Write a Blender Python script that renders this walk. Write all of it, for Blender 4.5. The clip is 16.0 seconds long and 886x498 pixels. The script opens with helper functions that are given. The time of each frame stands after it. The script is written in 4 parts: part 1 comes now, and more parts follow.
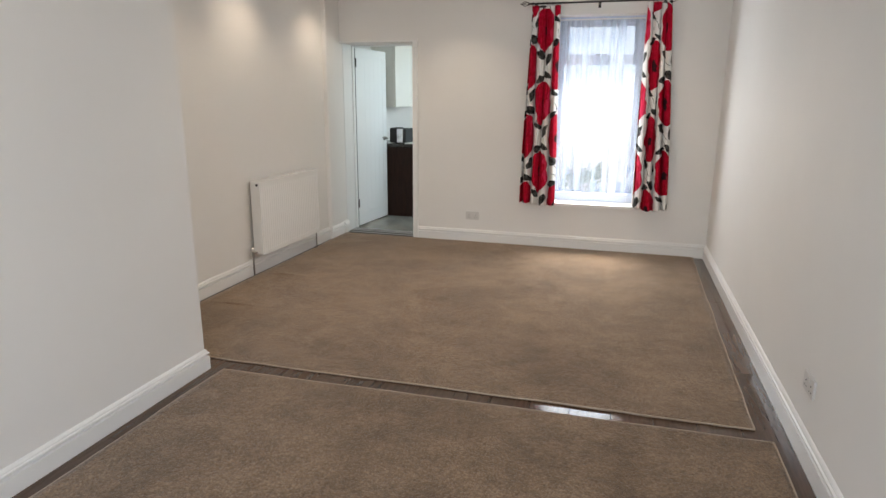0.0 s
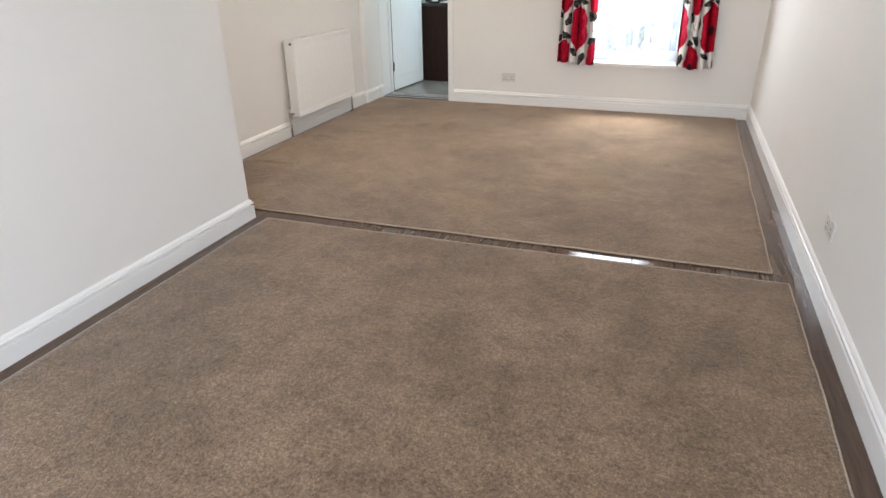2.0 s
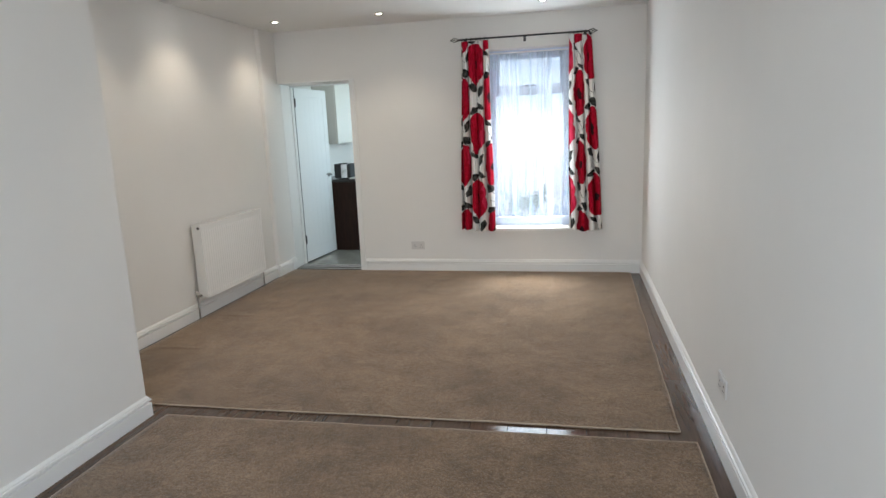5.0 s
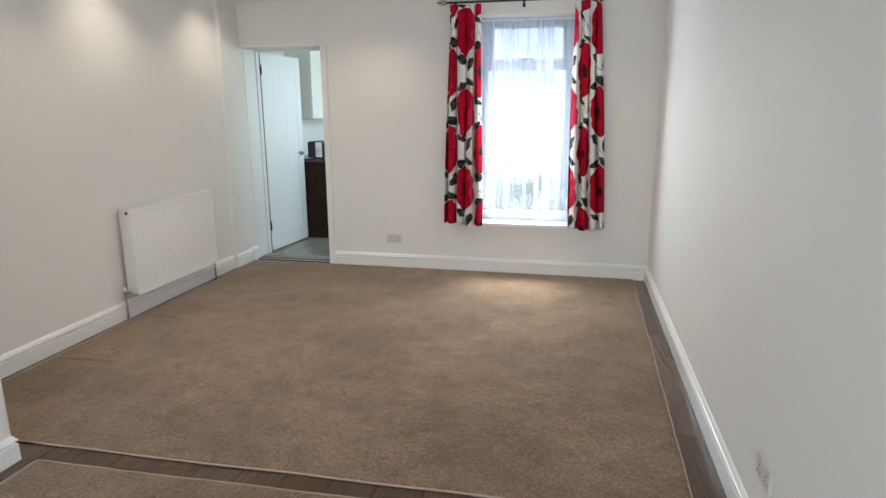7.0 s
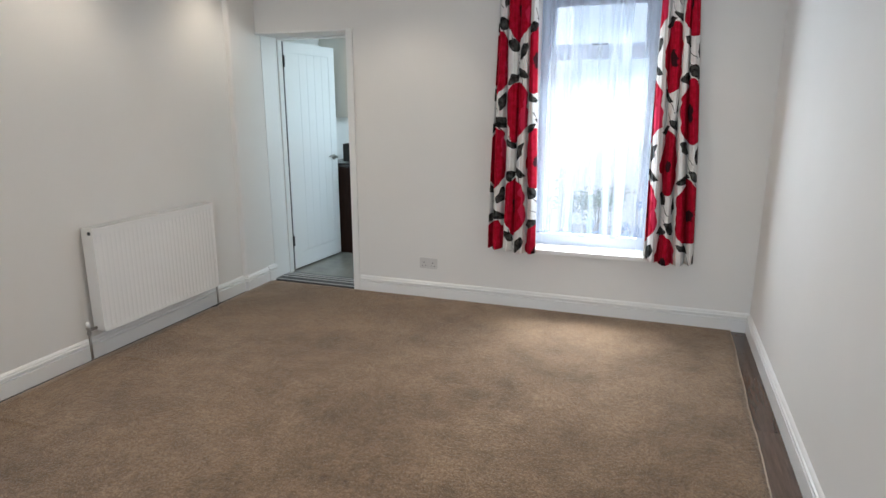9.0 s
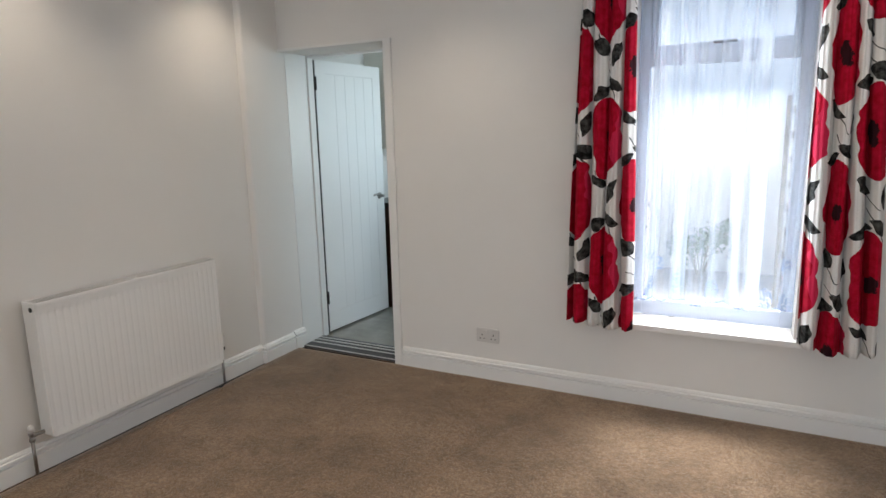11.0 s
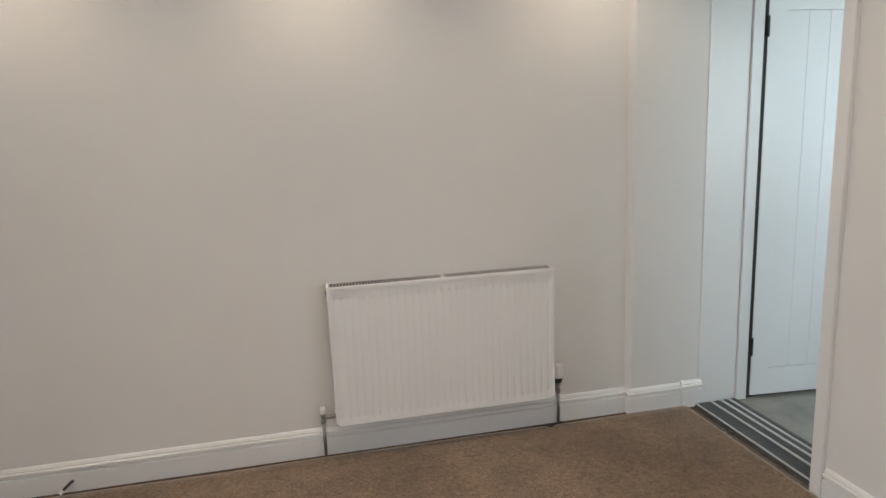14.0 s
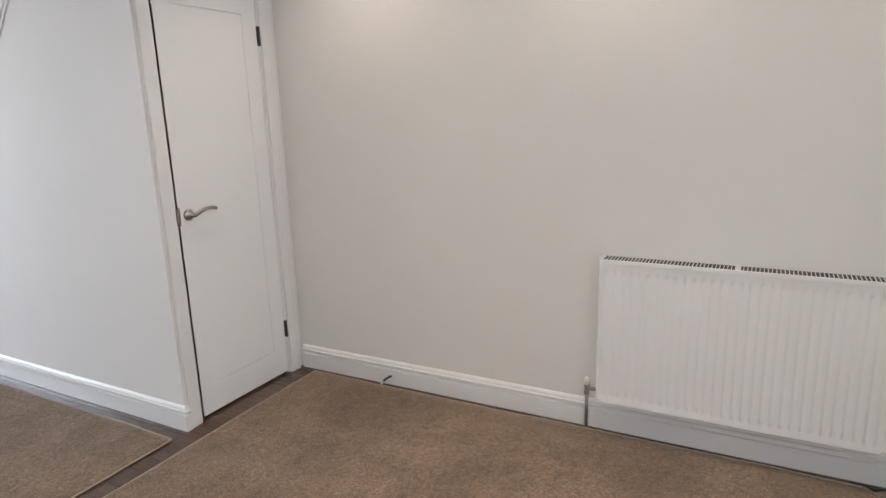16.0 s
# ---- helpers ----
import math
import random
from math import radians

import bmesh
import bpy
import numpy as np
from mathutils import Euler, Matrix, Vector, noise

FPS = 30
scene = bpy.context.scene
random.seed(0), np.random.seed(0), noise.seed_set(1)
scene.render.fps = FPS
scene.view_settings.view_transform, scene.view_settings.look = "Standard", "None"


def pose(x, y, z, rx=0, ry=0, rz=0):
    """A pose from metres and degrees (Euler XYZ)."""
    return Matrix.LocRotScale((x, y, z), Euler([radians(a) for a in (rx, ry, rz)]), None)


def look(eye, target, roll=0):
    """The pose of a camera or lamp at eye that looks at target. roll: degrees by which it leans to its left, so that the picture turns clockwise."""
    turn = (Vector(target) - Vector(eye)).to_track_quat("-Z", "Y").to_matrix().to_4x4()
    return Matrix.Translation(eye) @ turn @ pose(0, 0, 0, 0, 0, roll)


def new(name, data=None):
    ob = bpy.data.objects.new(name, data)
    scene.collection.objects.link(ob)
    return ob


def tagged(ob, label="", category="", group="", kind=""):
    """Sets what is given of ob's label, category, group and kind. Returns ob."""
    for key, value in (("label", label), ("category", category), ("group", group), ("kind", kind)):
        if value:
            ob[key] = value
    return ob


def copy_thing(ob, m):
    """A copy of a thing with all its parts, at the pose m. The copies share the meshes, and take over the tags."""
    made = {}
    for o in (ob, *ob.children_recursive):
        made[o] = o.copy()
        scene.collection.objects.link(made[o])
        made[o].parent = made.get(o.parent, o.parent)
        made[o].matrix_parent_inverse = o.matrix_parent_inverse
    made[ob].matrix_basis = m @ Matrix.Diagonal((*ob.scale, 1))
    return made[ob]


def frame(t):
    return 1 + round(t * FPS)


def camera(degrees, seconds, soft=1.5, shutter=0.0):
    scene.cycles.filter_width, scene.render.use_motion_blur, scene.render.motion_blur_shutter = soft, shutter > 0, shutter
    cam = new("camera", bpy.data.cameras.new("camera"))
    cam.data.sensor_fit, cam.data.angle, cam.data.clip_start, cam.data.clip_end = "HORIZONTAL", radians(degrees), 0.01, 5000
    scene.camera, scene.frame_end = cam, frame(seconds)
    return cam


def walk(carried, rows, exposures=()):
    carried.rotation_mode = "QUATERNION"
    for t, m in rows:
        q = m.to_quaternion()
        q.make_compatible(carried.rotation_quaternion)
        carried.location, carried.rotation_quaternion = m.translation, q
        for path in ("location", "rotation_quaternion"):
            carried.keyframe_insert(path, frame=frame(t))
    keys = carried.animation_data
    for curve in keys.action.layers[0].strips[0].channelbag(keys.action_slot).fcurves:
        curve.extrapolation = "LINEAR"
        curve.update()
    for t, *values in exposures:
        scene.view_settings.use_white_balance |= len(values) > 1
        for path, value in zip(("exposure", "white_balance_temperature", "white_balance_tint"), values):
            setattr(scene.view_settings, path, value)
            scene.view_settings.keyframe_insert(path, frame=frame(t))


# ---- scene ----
cam = camera(71.9, 16.0)
PATH = [
    (0, (0.173, 0.462, 1.481), (-0.366, 2.327, 1.0), 0.4),
    (0.5, (0.265, 0.328, 1.432), (-0.352, 2.123, 0.801), -0.3),
    (1, (0.28, 0.289, 1.378), (-0.284, 2.021, 0.554), 1.5),
    (1.5, (0.272, 0.293, 1.352), (-0.353, 1.956, 0.435), 0.8),
    (2, (0.266, 0.333, 1.376), (-0.355, 2.031, 0.522), -0.8),
    (2.5, (0.224, 0.406, 1.44), (-0.462, 2.166, 0.782), -2.7),
    (3, (0.208, 0.448, 1.524), (-0.423, 2.32, 1.214), -4.1),
    (3.5, (0.209, 0.445, 1.545), (-0.398, 2.339, 1.341), -3.5),
    (4, (0.265, 0.422, 1.536), (-0.288, 2.331, 1.314), -3.9),
    (4.5, (0.325, 0.382, 1.518), (-0.144, 2.301, 1.202), -3.6),
    (4.7, (0.338, 0.361, 1.514), (-0.105, 2.279, 1.16), -3.0),
    (6.8, (0.363, 1.096, 1.474), (-0.038, 3.003, 1.021), -0.6),
    (7, (0.352, 1.196, 1.49), (-0.058, 3.1, 1.036), -0.2),
    (7.5, (0.328, 1.464, 1.487), (0.012, 3.393, 1.065), -0.4),
    (8, (0.287, 1.755, 1.517), (-0.031, 3.678, 1.068), -0.8),
    (8.5, (0.332, 2.021, 1.504), (-0.166, 3.908, 1.066), 0.7),
    (9, (0.36, 2.291, 1.498), (-0.287, 4.126, 1.034), 0.0),
    (9.2, (0.368, 2.425, 1.511), (-0.291, 4.266, 1.091), -0.7),
    (11.3, (0.01, 3.501, 1.468), (-0.972, 5.209, 1.123), -2.3),
    (11.5, (-0.007, 3.594, 1.451), (-1.078, 5.255, 1.145), -2.9),
    (12, (0.02, 3.887, 1.457), (-1.311, 5.349, 1.159), -0.9),
    (12.5, (-0.018, 4.145, 1.439), (-1.505, 5.454, 1.16), -1.4),
    (13, (-0.1, 4.373, 1.44), (-1.751, 5.461, 1.138), -0.4),
    (13.5, (-0.117, 4.587, 1.419), (-1.971, 5.281, 1.134), -1.5),
    (14, (-0.126, 4.831, 1.404), (-2.052, 5.234, 1.043), -2.4),
    (14.5, (-0.192, 5.008, 1.392), (-2.164, 5.16, 1.095), 0.6),
    (15, (-0.191, 5.202, 1.397), (-2.128, 4.9, 0.999), -1.3),
    (15.5, (-0.161, 5.328, 1.399), (-2.009, 4.745, 0.904), -0.7),
    (16, (-0.254, 5.434, 1.408), (-1.974, 4.514, 0.966), -1.9),
]
walk(cam, [(t, look(eye, target, roll)) for t, eye, target, roll in PATH],
     [(0.0, 2.80, 6600, 10), (1.0, 3.13, 6500, 10), (2.0, 3.26, 6350, 10), (2.6, 3.0, 6200, 8), (3.5, 2.76, 5980, 4), (4.5, 2.76, 6110, 6), (7.0, 2.91, 6150, 6),
      (8.0, 2.72, 6080, 6), (9.0, 2.76, 6000, 7), (11.5, 2.52, 6500, 11), (12.5, 2.68, 6950, 14), (13.5, 2.70, 6450, 11), (14.5, 2.88, 6330, 10), (15.5, 3.14, 6120, 11), (16.0, 3.03, 6120, 11)])

# ---- world, sun, lamps ----
world = bpy.data.worlds.new("sky")
scene.world = world
world.use_nodes = True
wn = world.node_tree.nodes
sky = wn.new("ShaderNodeTexSky")
sky.sky_type = "NISHITA"
sky.sun_disc = False
sky.sun_elevation = radians(58)
sky.sun_rotation = 0.0
sky.air_density, sky.dust_density = 1.0, 1.6
world.node_tree.links.new(sky.outputs[0], wn["Background"].inputs[0])
wn["Background"].inputs[1].default_value = 0.085

sun_data = bpy.data.lights.new("sun", "SUN")
sun_data.energy, sun_data.angle, sun_data.color = 1.9, radians(35), (1.0, 0.97, 0.93)
sun_lamp = new("sun", sun_data)
sun_lamp.matrix_world = look((0, 20, 20), (0, 7.8, 0))

CEIL = 2.555
LAMP_X, LAMP_Y = (-2.44, -1.40, 0.08), (3.79, 4.88, 6.05)
SPOT_W, SPOT_COLOUR = 2.8, (1.0, 0.82, 0.63)
for lx in LAMP_X:
    for ly in LAMP_Y:
        sd = bpy.data.lights.new("downlight_lamp", "SPOT")
        sd.energy, sd.color, sd.spot_size, sd.spot_blend, sd.shadow_soft_size = SPOT_W, SPOT_COLOUR, radians(112), 0.9, 0.03
        new("downlight_lamp", sd).matrix_world = look((lx, ly, CEIL - 0.022), (lx, ly, 0))

# daylight standing in the front window's opening
fd = bpy.data.lights.new("front_window_daylight", "AREA")
fd.shape, fd.size, fd.size_y, fd.energy, fd.color = "RECTANGLE", 1.75, 1.3, 9.0, (0.95, 0.975, 1.0)
new("front_window_daylight", fd).matrix_world = look((-0.4, -1.0, 1.42), (-0.4, 1.0, 0.35))

# daylight standing in the far window's opening
wd = bpy.data.lights.new("far_window_daylight", "AREA")
wd.shape, wd.size, wd.size_y, wd.energy, wd.color = "RECTANGLE", 0.74, 1.2, 2.8, (0.88, 0.95, 1.0)
new("far_window_daylight", wd).matrix_world = look((-0.095, 6.655, 1.38), (-0.095, 4.0, 1.38))

# fill lamp added at the unseen kitchen side window, to brighten the open door
kd = bpy.data.lights.new("kitchen_added_fill", "AREA")
kd.shape, kd.size, kd.size_y, kd.energy, kd.color = "RECTANGLE", 2.0, 1.0, 2.6, (0.76, 0.97, 1.0)
new("kitchen_added_fill", kd).matrix_world = look((-0.99, 8.3, 1.55), (-2.9, 8.1, 1.35)) @ pose(0, 0, 0)


# ---- materials ----
def mat(name, colour, rough=0.6, metal=0.0, spec=0.5):
    m = bpy.data.materials.new(name)
    m.use_nodes = True
    b = m.node_tree.nodes["Principled BSDF"]
    b.inputs["Base Color"].default_value = (*colour, 1)
    b.inputs["Roughness"].default_value = rough
    b.inputs["Metallic"].default_value = metal
    b.inputs["Specular IOR Level"].default_value = spec
    return m


def node(m, kind, **values):
    n = m.node_tree.nodes.new(kind)
    for k, v in values.items():
        n.inputs[k.replace("_", " ")].default_value = v
    return n


def wire(m, a, b):
    m.node_tree.links.new(a, b)


def bsdf(m):
    return m.node_tree.nodes["Principled BSDF"]


def coords(m, kind="Object"):
    return m.node_tree.nodes.new("ShaderNodeTexCoord").outputs[kind]


def ramp(m, fac, *stops):
    n = m.node_tree.nodes.new("ShaderNodeValToRGB")
    e = n.color_ramp.elements
    while len(e) < len(stops):
        e.new(0.5)
    for el, (p, c) in zip(e, stops):
        el.position, el.color = p, (*c, 1)
    wire(m, fac, n.inputs[0])
    return n.outputs[0]


def noisy(m, scale, detail=4, rough=0.6, vec=None):
    n = node(m, "ShaderNodeTexNoise", Scale=scale, Detail=detail, Roughness=rough)
    wire(m, vec or coords(m), n.inputs["Vector"])
    return n.outputs[0]


def node_colour(m, scale, vec):
    n = node(m, "ShaderNodeTexNoise", Scale=scale, Detail=2.0)
    wire(m, vec, n.inputs["Vector"])
    return n.outputs["Color"]


def mixed(m, fac, a, b, mode="MIX"):
    n = m.node_tree.nodes.new("ShaderNodeMix")
    n.data_type, n.blend_type = "RGBA", mode
    for v, s in ((fac, n.inputs[0]), (a, n.inputs[6]), (b, n.inputs[7])):
        if hasattr(v, "links"):
            wire(m, v, s)
        else:
            s.default_value = v if isinstance(v, float) else (*v, 1)
    return n.outputs[2]


def bump(m, height, strength=0.2, distance=0.01, after=None):
    n = node(m, "ShaderNodeBump", Strength=strength, Distance=distance)
    wire(m, height, n.inputs["Height"])
    if after:
        wire(m, after, n.inputs["Normal"])
    wire(m, n.outputs[0], bsdf(m).inputs["Normal"])
    return n.outputs[0]


def maths(m, op, a, b=0.0):
    n = m.node_tree.nodes.new("ShaderNodeMath")
    n.operation = op
    for v, s in ((a, n.inputs[0]), (b, n.inputs[1])):
        if hasattr(v, "links"):
            wire(m, v, s)
        else:
            s.default_value = v
    return n.outputs[0]


def painted(name, colour, rough, grain=140, strength=0.12, blotch=0.03):
    m = mat(name, colour, rough)
    dark = tuple(c * (1 - blotch) for c in colour)
    wire(m, ramp(m, noisy(m, 1.7, 5), (0.3, dark), (0.7, colour)), bsdf(m).inputs["Base Color"])
    first = bump(m, noisy(m, 9, 3), 0.10, 0.004)
    bump(m, noisy(m, grain, 3), strength, 0.001, first)
    return m


M_WALL = painted("wall_paint", (0.79, 0.772, 0.745), 0.75)
M_CEIL = painted("ceiling_paint", (0.80, 0.79, 0.77), 0.85)
M_TRIM = painted("gloss_trim_paint", (0.82, 0.815, 0.80), 0.28, 60, 0.05, 0.015)
M_DOOR = painted("satin_door_paint", (0.85, 0.85, 0.845), 0.32, 60, 0.05, 0.015)
M_RAD = painted("radiator_enamel", (0.84, 0.835, 0.82), 0.25, 30, 0.02, 0.01)
M_PLASTIC = mat("white_plastic", (0.80, 0.79, 0.77), 0.3)
M_SOCKET = mat("socket_plastic", (0.62, 0.60, 0.58), 0.35)
M_SLOT = mat("dark_recess", (0.03, 0.03, 0.03), 0.7)
M_CHROME = mat("satin_nickel", (0.36, 0.345, 0.32), 0.28, 1.0)
M_STEEL = mat("dull_steel", (0.34, 0.33, 0.32), 0.4, 1.0)
M_BLACK = mat("black_iron", (0.015, 0.014, 0.014), 0.4, 0.3)
M_UPVC = mat("window_frame_white", (0.80, 0.81, 0.82), 0.3)
# the blue is the sky's backlight on the frame, put into its base colour
M_WINFRAME = painted("backlight_blue_window_frame", (0.60, 0.68, 0.82), 0.3, 60, 0.05, 0.02)
M_HINGE = mat("dark_bronze", (0.05, 0.048, 0.046), 0.45, 0.6)
M_CREAM = painted("cream_unit_door", (0.74, 0.72, 0.66), 0.35, 60, 0.04, 0.02)
M_WORKTOP = mat("dark_worktop", (0.03, 0.026, 0.024), 0.25)
M_SILVER = mat("toaster_silver", (0.62, 0.62, 0.63), 0.22, 1.0)
M_GREYRIB = mat("mat_grey_rib", (0.07, 0.075, 0.08), 0.8)
M_PALERIB = mat("mat_pale_rib", (0.55, 0.56, 0.56), 0.6)
M_RENDER = painted("white_masonry_paint", (0.78, 0.78, 0.76), 0.85, 60, 0.3, 0.08)
M_BLUE = mat("blue_plastic", (0.05, 0.16, 0.42), 0.4)


def carpet_material():
    m = mat("twist_pile_carpet", (0.3, 0.23, 0.17), 0.85, spec=0.12)
    fine = noisy(m, 130, 3, 0.78)
    tuft = noisy(m, 42, 4, 0.7)
    mid = noisy(m, 5.5, 7, 0.72)
    big = noisy(m, 1.5, 6, 0.62)
    speck = ramp(m, fine, (0.34, (0.132, 0.086, 0.053)), (0.5, (0.228, 0.157, 0.100)), (0.66, (0.370, 0.268, 0.182)))
    lump = ramp(m, tuft, (0.34, (0.84, 0.83, 0.82)), (0.64, (1.12, 1.12, 1.12)))
    patch = ramp(m, mid, (0.36, (0.77, 0.76, 0.75)), (0.60, (1.08, 1.08, 1.08)))
    pile = ramp(m, big, (0.38, (0.79, 0.785, 0.78)), (0.58, (1.09, 1.09, 1.09)))
    both = mixed(m, 1.0, mixed(m, 1.0, mixed(m, 1.0, speck, lump, "MULTIPLY"), patch, "MULTIPLY"), pile, "MULTIPLY")
    wire(m, both, bsdf(m).inputs["Base Color"])
    bsdf(m).inputs["Sheen Weight"].default_value = 0.35
    bsdf(m).inputs["Sheen Roughness"].default_value = 0.3
    first = bump(m, tuft, 0.6, 0.010)
    bump(m, fine, 0.9, 0.006, first)
    return m


M_CARPET = carpet_material()
M_BIND = mat("carpet_binding", (0.42, 0.33, 0.25), 0.9)
wire(M_BIND, ramp(M_BIND, noisy(M_BIND, 220, 2), (0.3, (0.3, 0.23, 0.17)), (0.7, (0.5, 0.41, 0.32))), bsdf(M_BIND).inputs["Base Color"])


def wood_material(name, dark, light, rough, stretch, vary=0.25):
    m = mat(name, dark, rough)
    mp = m.node_tree.nodes.new("ShaderNodeMapping")
    mp.inputs["Scale"].default_value = stretch
    wire(m, coords(m), mp.inputs[0])
    g = noisy(m, 6, 6, 0.65, mp.outputs[0])
    base = ramp(m, g, (0.3, dark), (0.7, light))
    rnd = m.node_tree.nodes.new("ShaderNodeObjectInfo").outputs["Random"]
    tone = ramp(m, rnd, (0.0, (1 - vary,) * 3), (1.0, (1 + vary * 0.4,) * 3))
    wire(m, mixed(m, 1.0, base, tone, "MULTIPLY"), bsdf(m).inputs["Base Color"])
    bump(m, g, 0.08, 0.001)
    return m


M_PLANK = wood_material("dark_laminate", (0.060, 0.034, 0.022), (0.125, 0.075, 0.050), 0.13, (9, 0.7, 9))
M_PINE = wood_material("stained_pine", (0.13, 0.050, 0.016), (0.25, 0.10, 0.033), 0.35, (8, 8, 1), 0.15)
M_UNIT = wood_material("dark_walnut_panel", (0.016, 0.006, 0.004), (0.034, 0.014, 0.008), 0.55, (6, 6, 0.8))
bsdf(M_UNIT).inputs["Specular IOR Level"].default_value = 0.2
M_STAIR = mat("stair_carpet", (0.24, 0.25, 0.22), 0.95)
wire(M_STAIR, ramp(M_STAIR, noisy(M_STAIR, 180, 3), (0.3, (0.15, 0.16, 0.135)), (0.7, (0.33, 0.34, 0.30))), bsdf(M_STAIR).inputs["Base Color"])
bump(M_STAIR, noisy(M_STAIR, 180, 3), 0.6, 0.004)
M_KFLOOR = mat("kitchen_vinyl", (0.25, 0.245, 0.22), 0.22)
wire(M_KFLOOR, ramp(M_KFLOOR, noisy(M_KFLOOR, 5, 6), (0.3, (0.19, 0.185, 0.165)), (0.7, (0.30, 0.295, 0.265))), bsdf(M_KFLOOR).inputs["Base Color"])
M_GROUND = mat("yard_concrete", (0.42, 0.41, 0.39), 0.9)
wire(M_GROUND, ramp(M_GROUND, noisy(M_GROUND, 2, 7), (0.3, (0.33, 0.32, 0.30)), (0.7, (0.48, 0.47, 0.45))), bsdf(M_GROUND).inputs["Base Color"])
M_FENCE = wood_material("grey_fence_wood", (0.22, 0.20, 0.17), (0.36, 0.33, 0.29), 0.8, (8, 8, 0.7))
M_LEAF = mat("shrub_leaf", (0.06, 0.11, 0.04), 0.6)

M_GLASS = bpy.data.materials.new("window_glass")
M_GLASS.use_nodes = True
gl = bsdf(M_GLASS)
gl.inputs["Transmission Weight"].default_value = 1.0
gl.inputs["Roughness"].default_value = 0.0
gl.inputs["IOR"].default_value = 1.45

M_LENS = mat("lamp_lens", (1, 1, 1), 0.3)
bsdf(M_LENS).inputs["Emission Color"].default_value = (1.0, 0.93, 0.82, 1)
bsdf(M_LENS).inputs["Emission Strength"].default_value = 9.0


def net_material():
    m = bpy.data.materials.new("daylight_blue_net_voile")
    m.use_nodes = True
    t = m.node_tree
    t.nodes.remove(bsdf(m))
    out = t.nodes["Material Output"]
    uv = coords(m, "UV")
    sep = t.nodes.new("ShaderNodeSeparateXYZ")
    wire(m, uv, sep.inputs[0])
    # embroidered roses in a band above the hem
    mp = t.nodes.new("ShaderNodeMapping")
    mp.inputs["Scale"].default_value = (7.5, 5.0, 1)
    wire(m, uv, mp.inputs[0])
    cell = node(m, "ShaderNodeTexVoronoi", Scale=1.0, Randomness=0.5)
    wire(m, mp.outputs[0], cell.inputs["Vector"])
    curl = noisy(m, 70, 2, 0.5, uv)
    spot = maths(m, "MULTIPLY", maths(m, "LESS_THAN", cell.outputs["Distance"], 0.30), maths(m, "GREATER_THAN", curl, 0.48))
    band = maths(m, "MULTIPLY", spot, maths(m, "LESS_THAN", sep.outputs[1], 0.26))
    hem = maths(m, "LESS_THAN", sep.outputs[1], 0.012)
    thread = maths(m, "MAXIMUM", band, hem)
    weave = noisy(m, 500, 1, 0.5, uv)
    clear = node(m, "ShaderNodeBsdfTransparent")
    clear.inputs[0].default_value = (1, 1, 1, 1)
    trans = node(m, "ShaderNodeBsdfTranslucent")
    diff = node(m, "ShaderNodeBsdfDiffuse")
    # white net tinted with the bluish daylight behind it; embroidery thread is grey-blue
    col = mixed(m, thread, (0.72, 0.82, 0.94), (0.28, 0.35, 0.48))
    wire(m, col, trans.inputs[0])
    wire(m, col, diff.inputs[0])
    body = t.nodes.new("ShaderNodeMixShader")
    body.inputs[0].default_value = 0.35
    wire(m, trans.outputs[0], body.inputs[1])
    wire(m, diff.outputs[0], body.inputs[2])
    pm = t.nodes.new("ShaderNodeMapping")
    pm.inputs["Scale"].default_value = (1, 0.006, 1)
    wire(m, uv, pm.inputs[0])
    gathers = maths(m, "MULTIPLY", maths(m, "MAXIMUM", maths(m, "SUBTRACT", noisy(m, 9, 1, 0.5, pm.outputs[0]), 0.46), 0.0), 2.8)
    weave = maths(m, "ADD", weave, gathers)
    cover = maths(m, "ADD", maths(m, "MULTIPLY", thread, 0.60), maths(m, "MINIMUM", maths(m, "ADD", maths(m, "MULTIPLY", weave, 0.75), -0.17), 0.72))
    mix = t.nodes.new("ShaderNodeMixShader")
    wire(m, cover, mix.inputs[0])
    wire(m, clear.outputs[0], mix.inputs[1])
    wire(m, body.outputs[0], mix.inputs[2])
    wire(m, mix.outputs[0], out.inputs["Surface"])
    return m


M_NET = net_material()


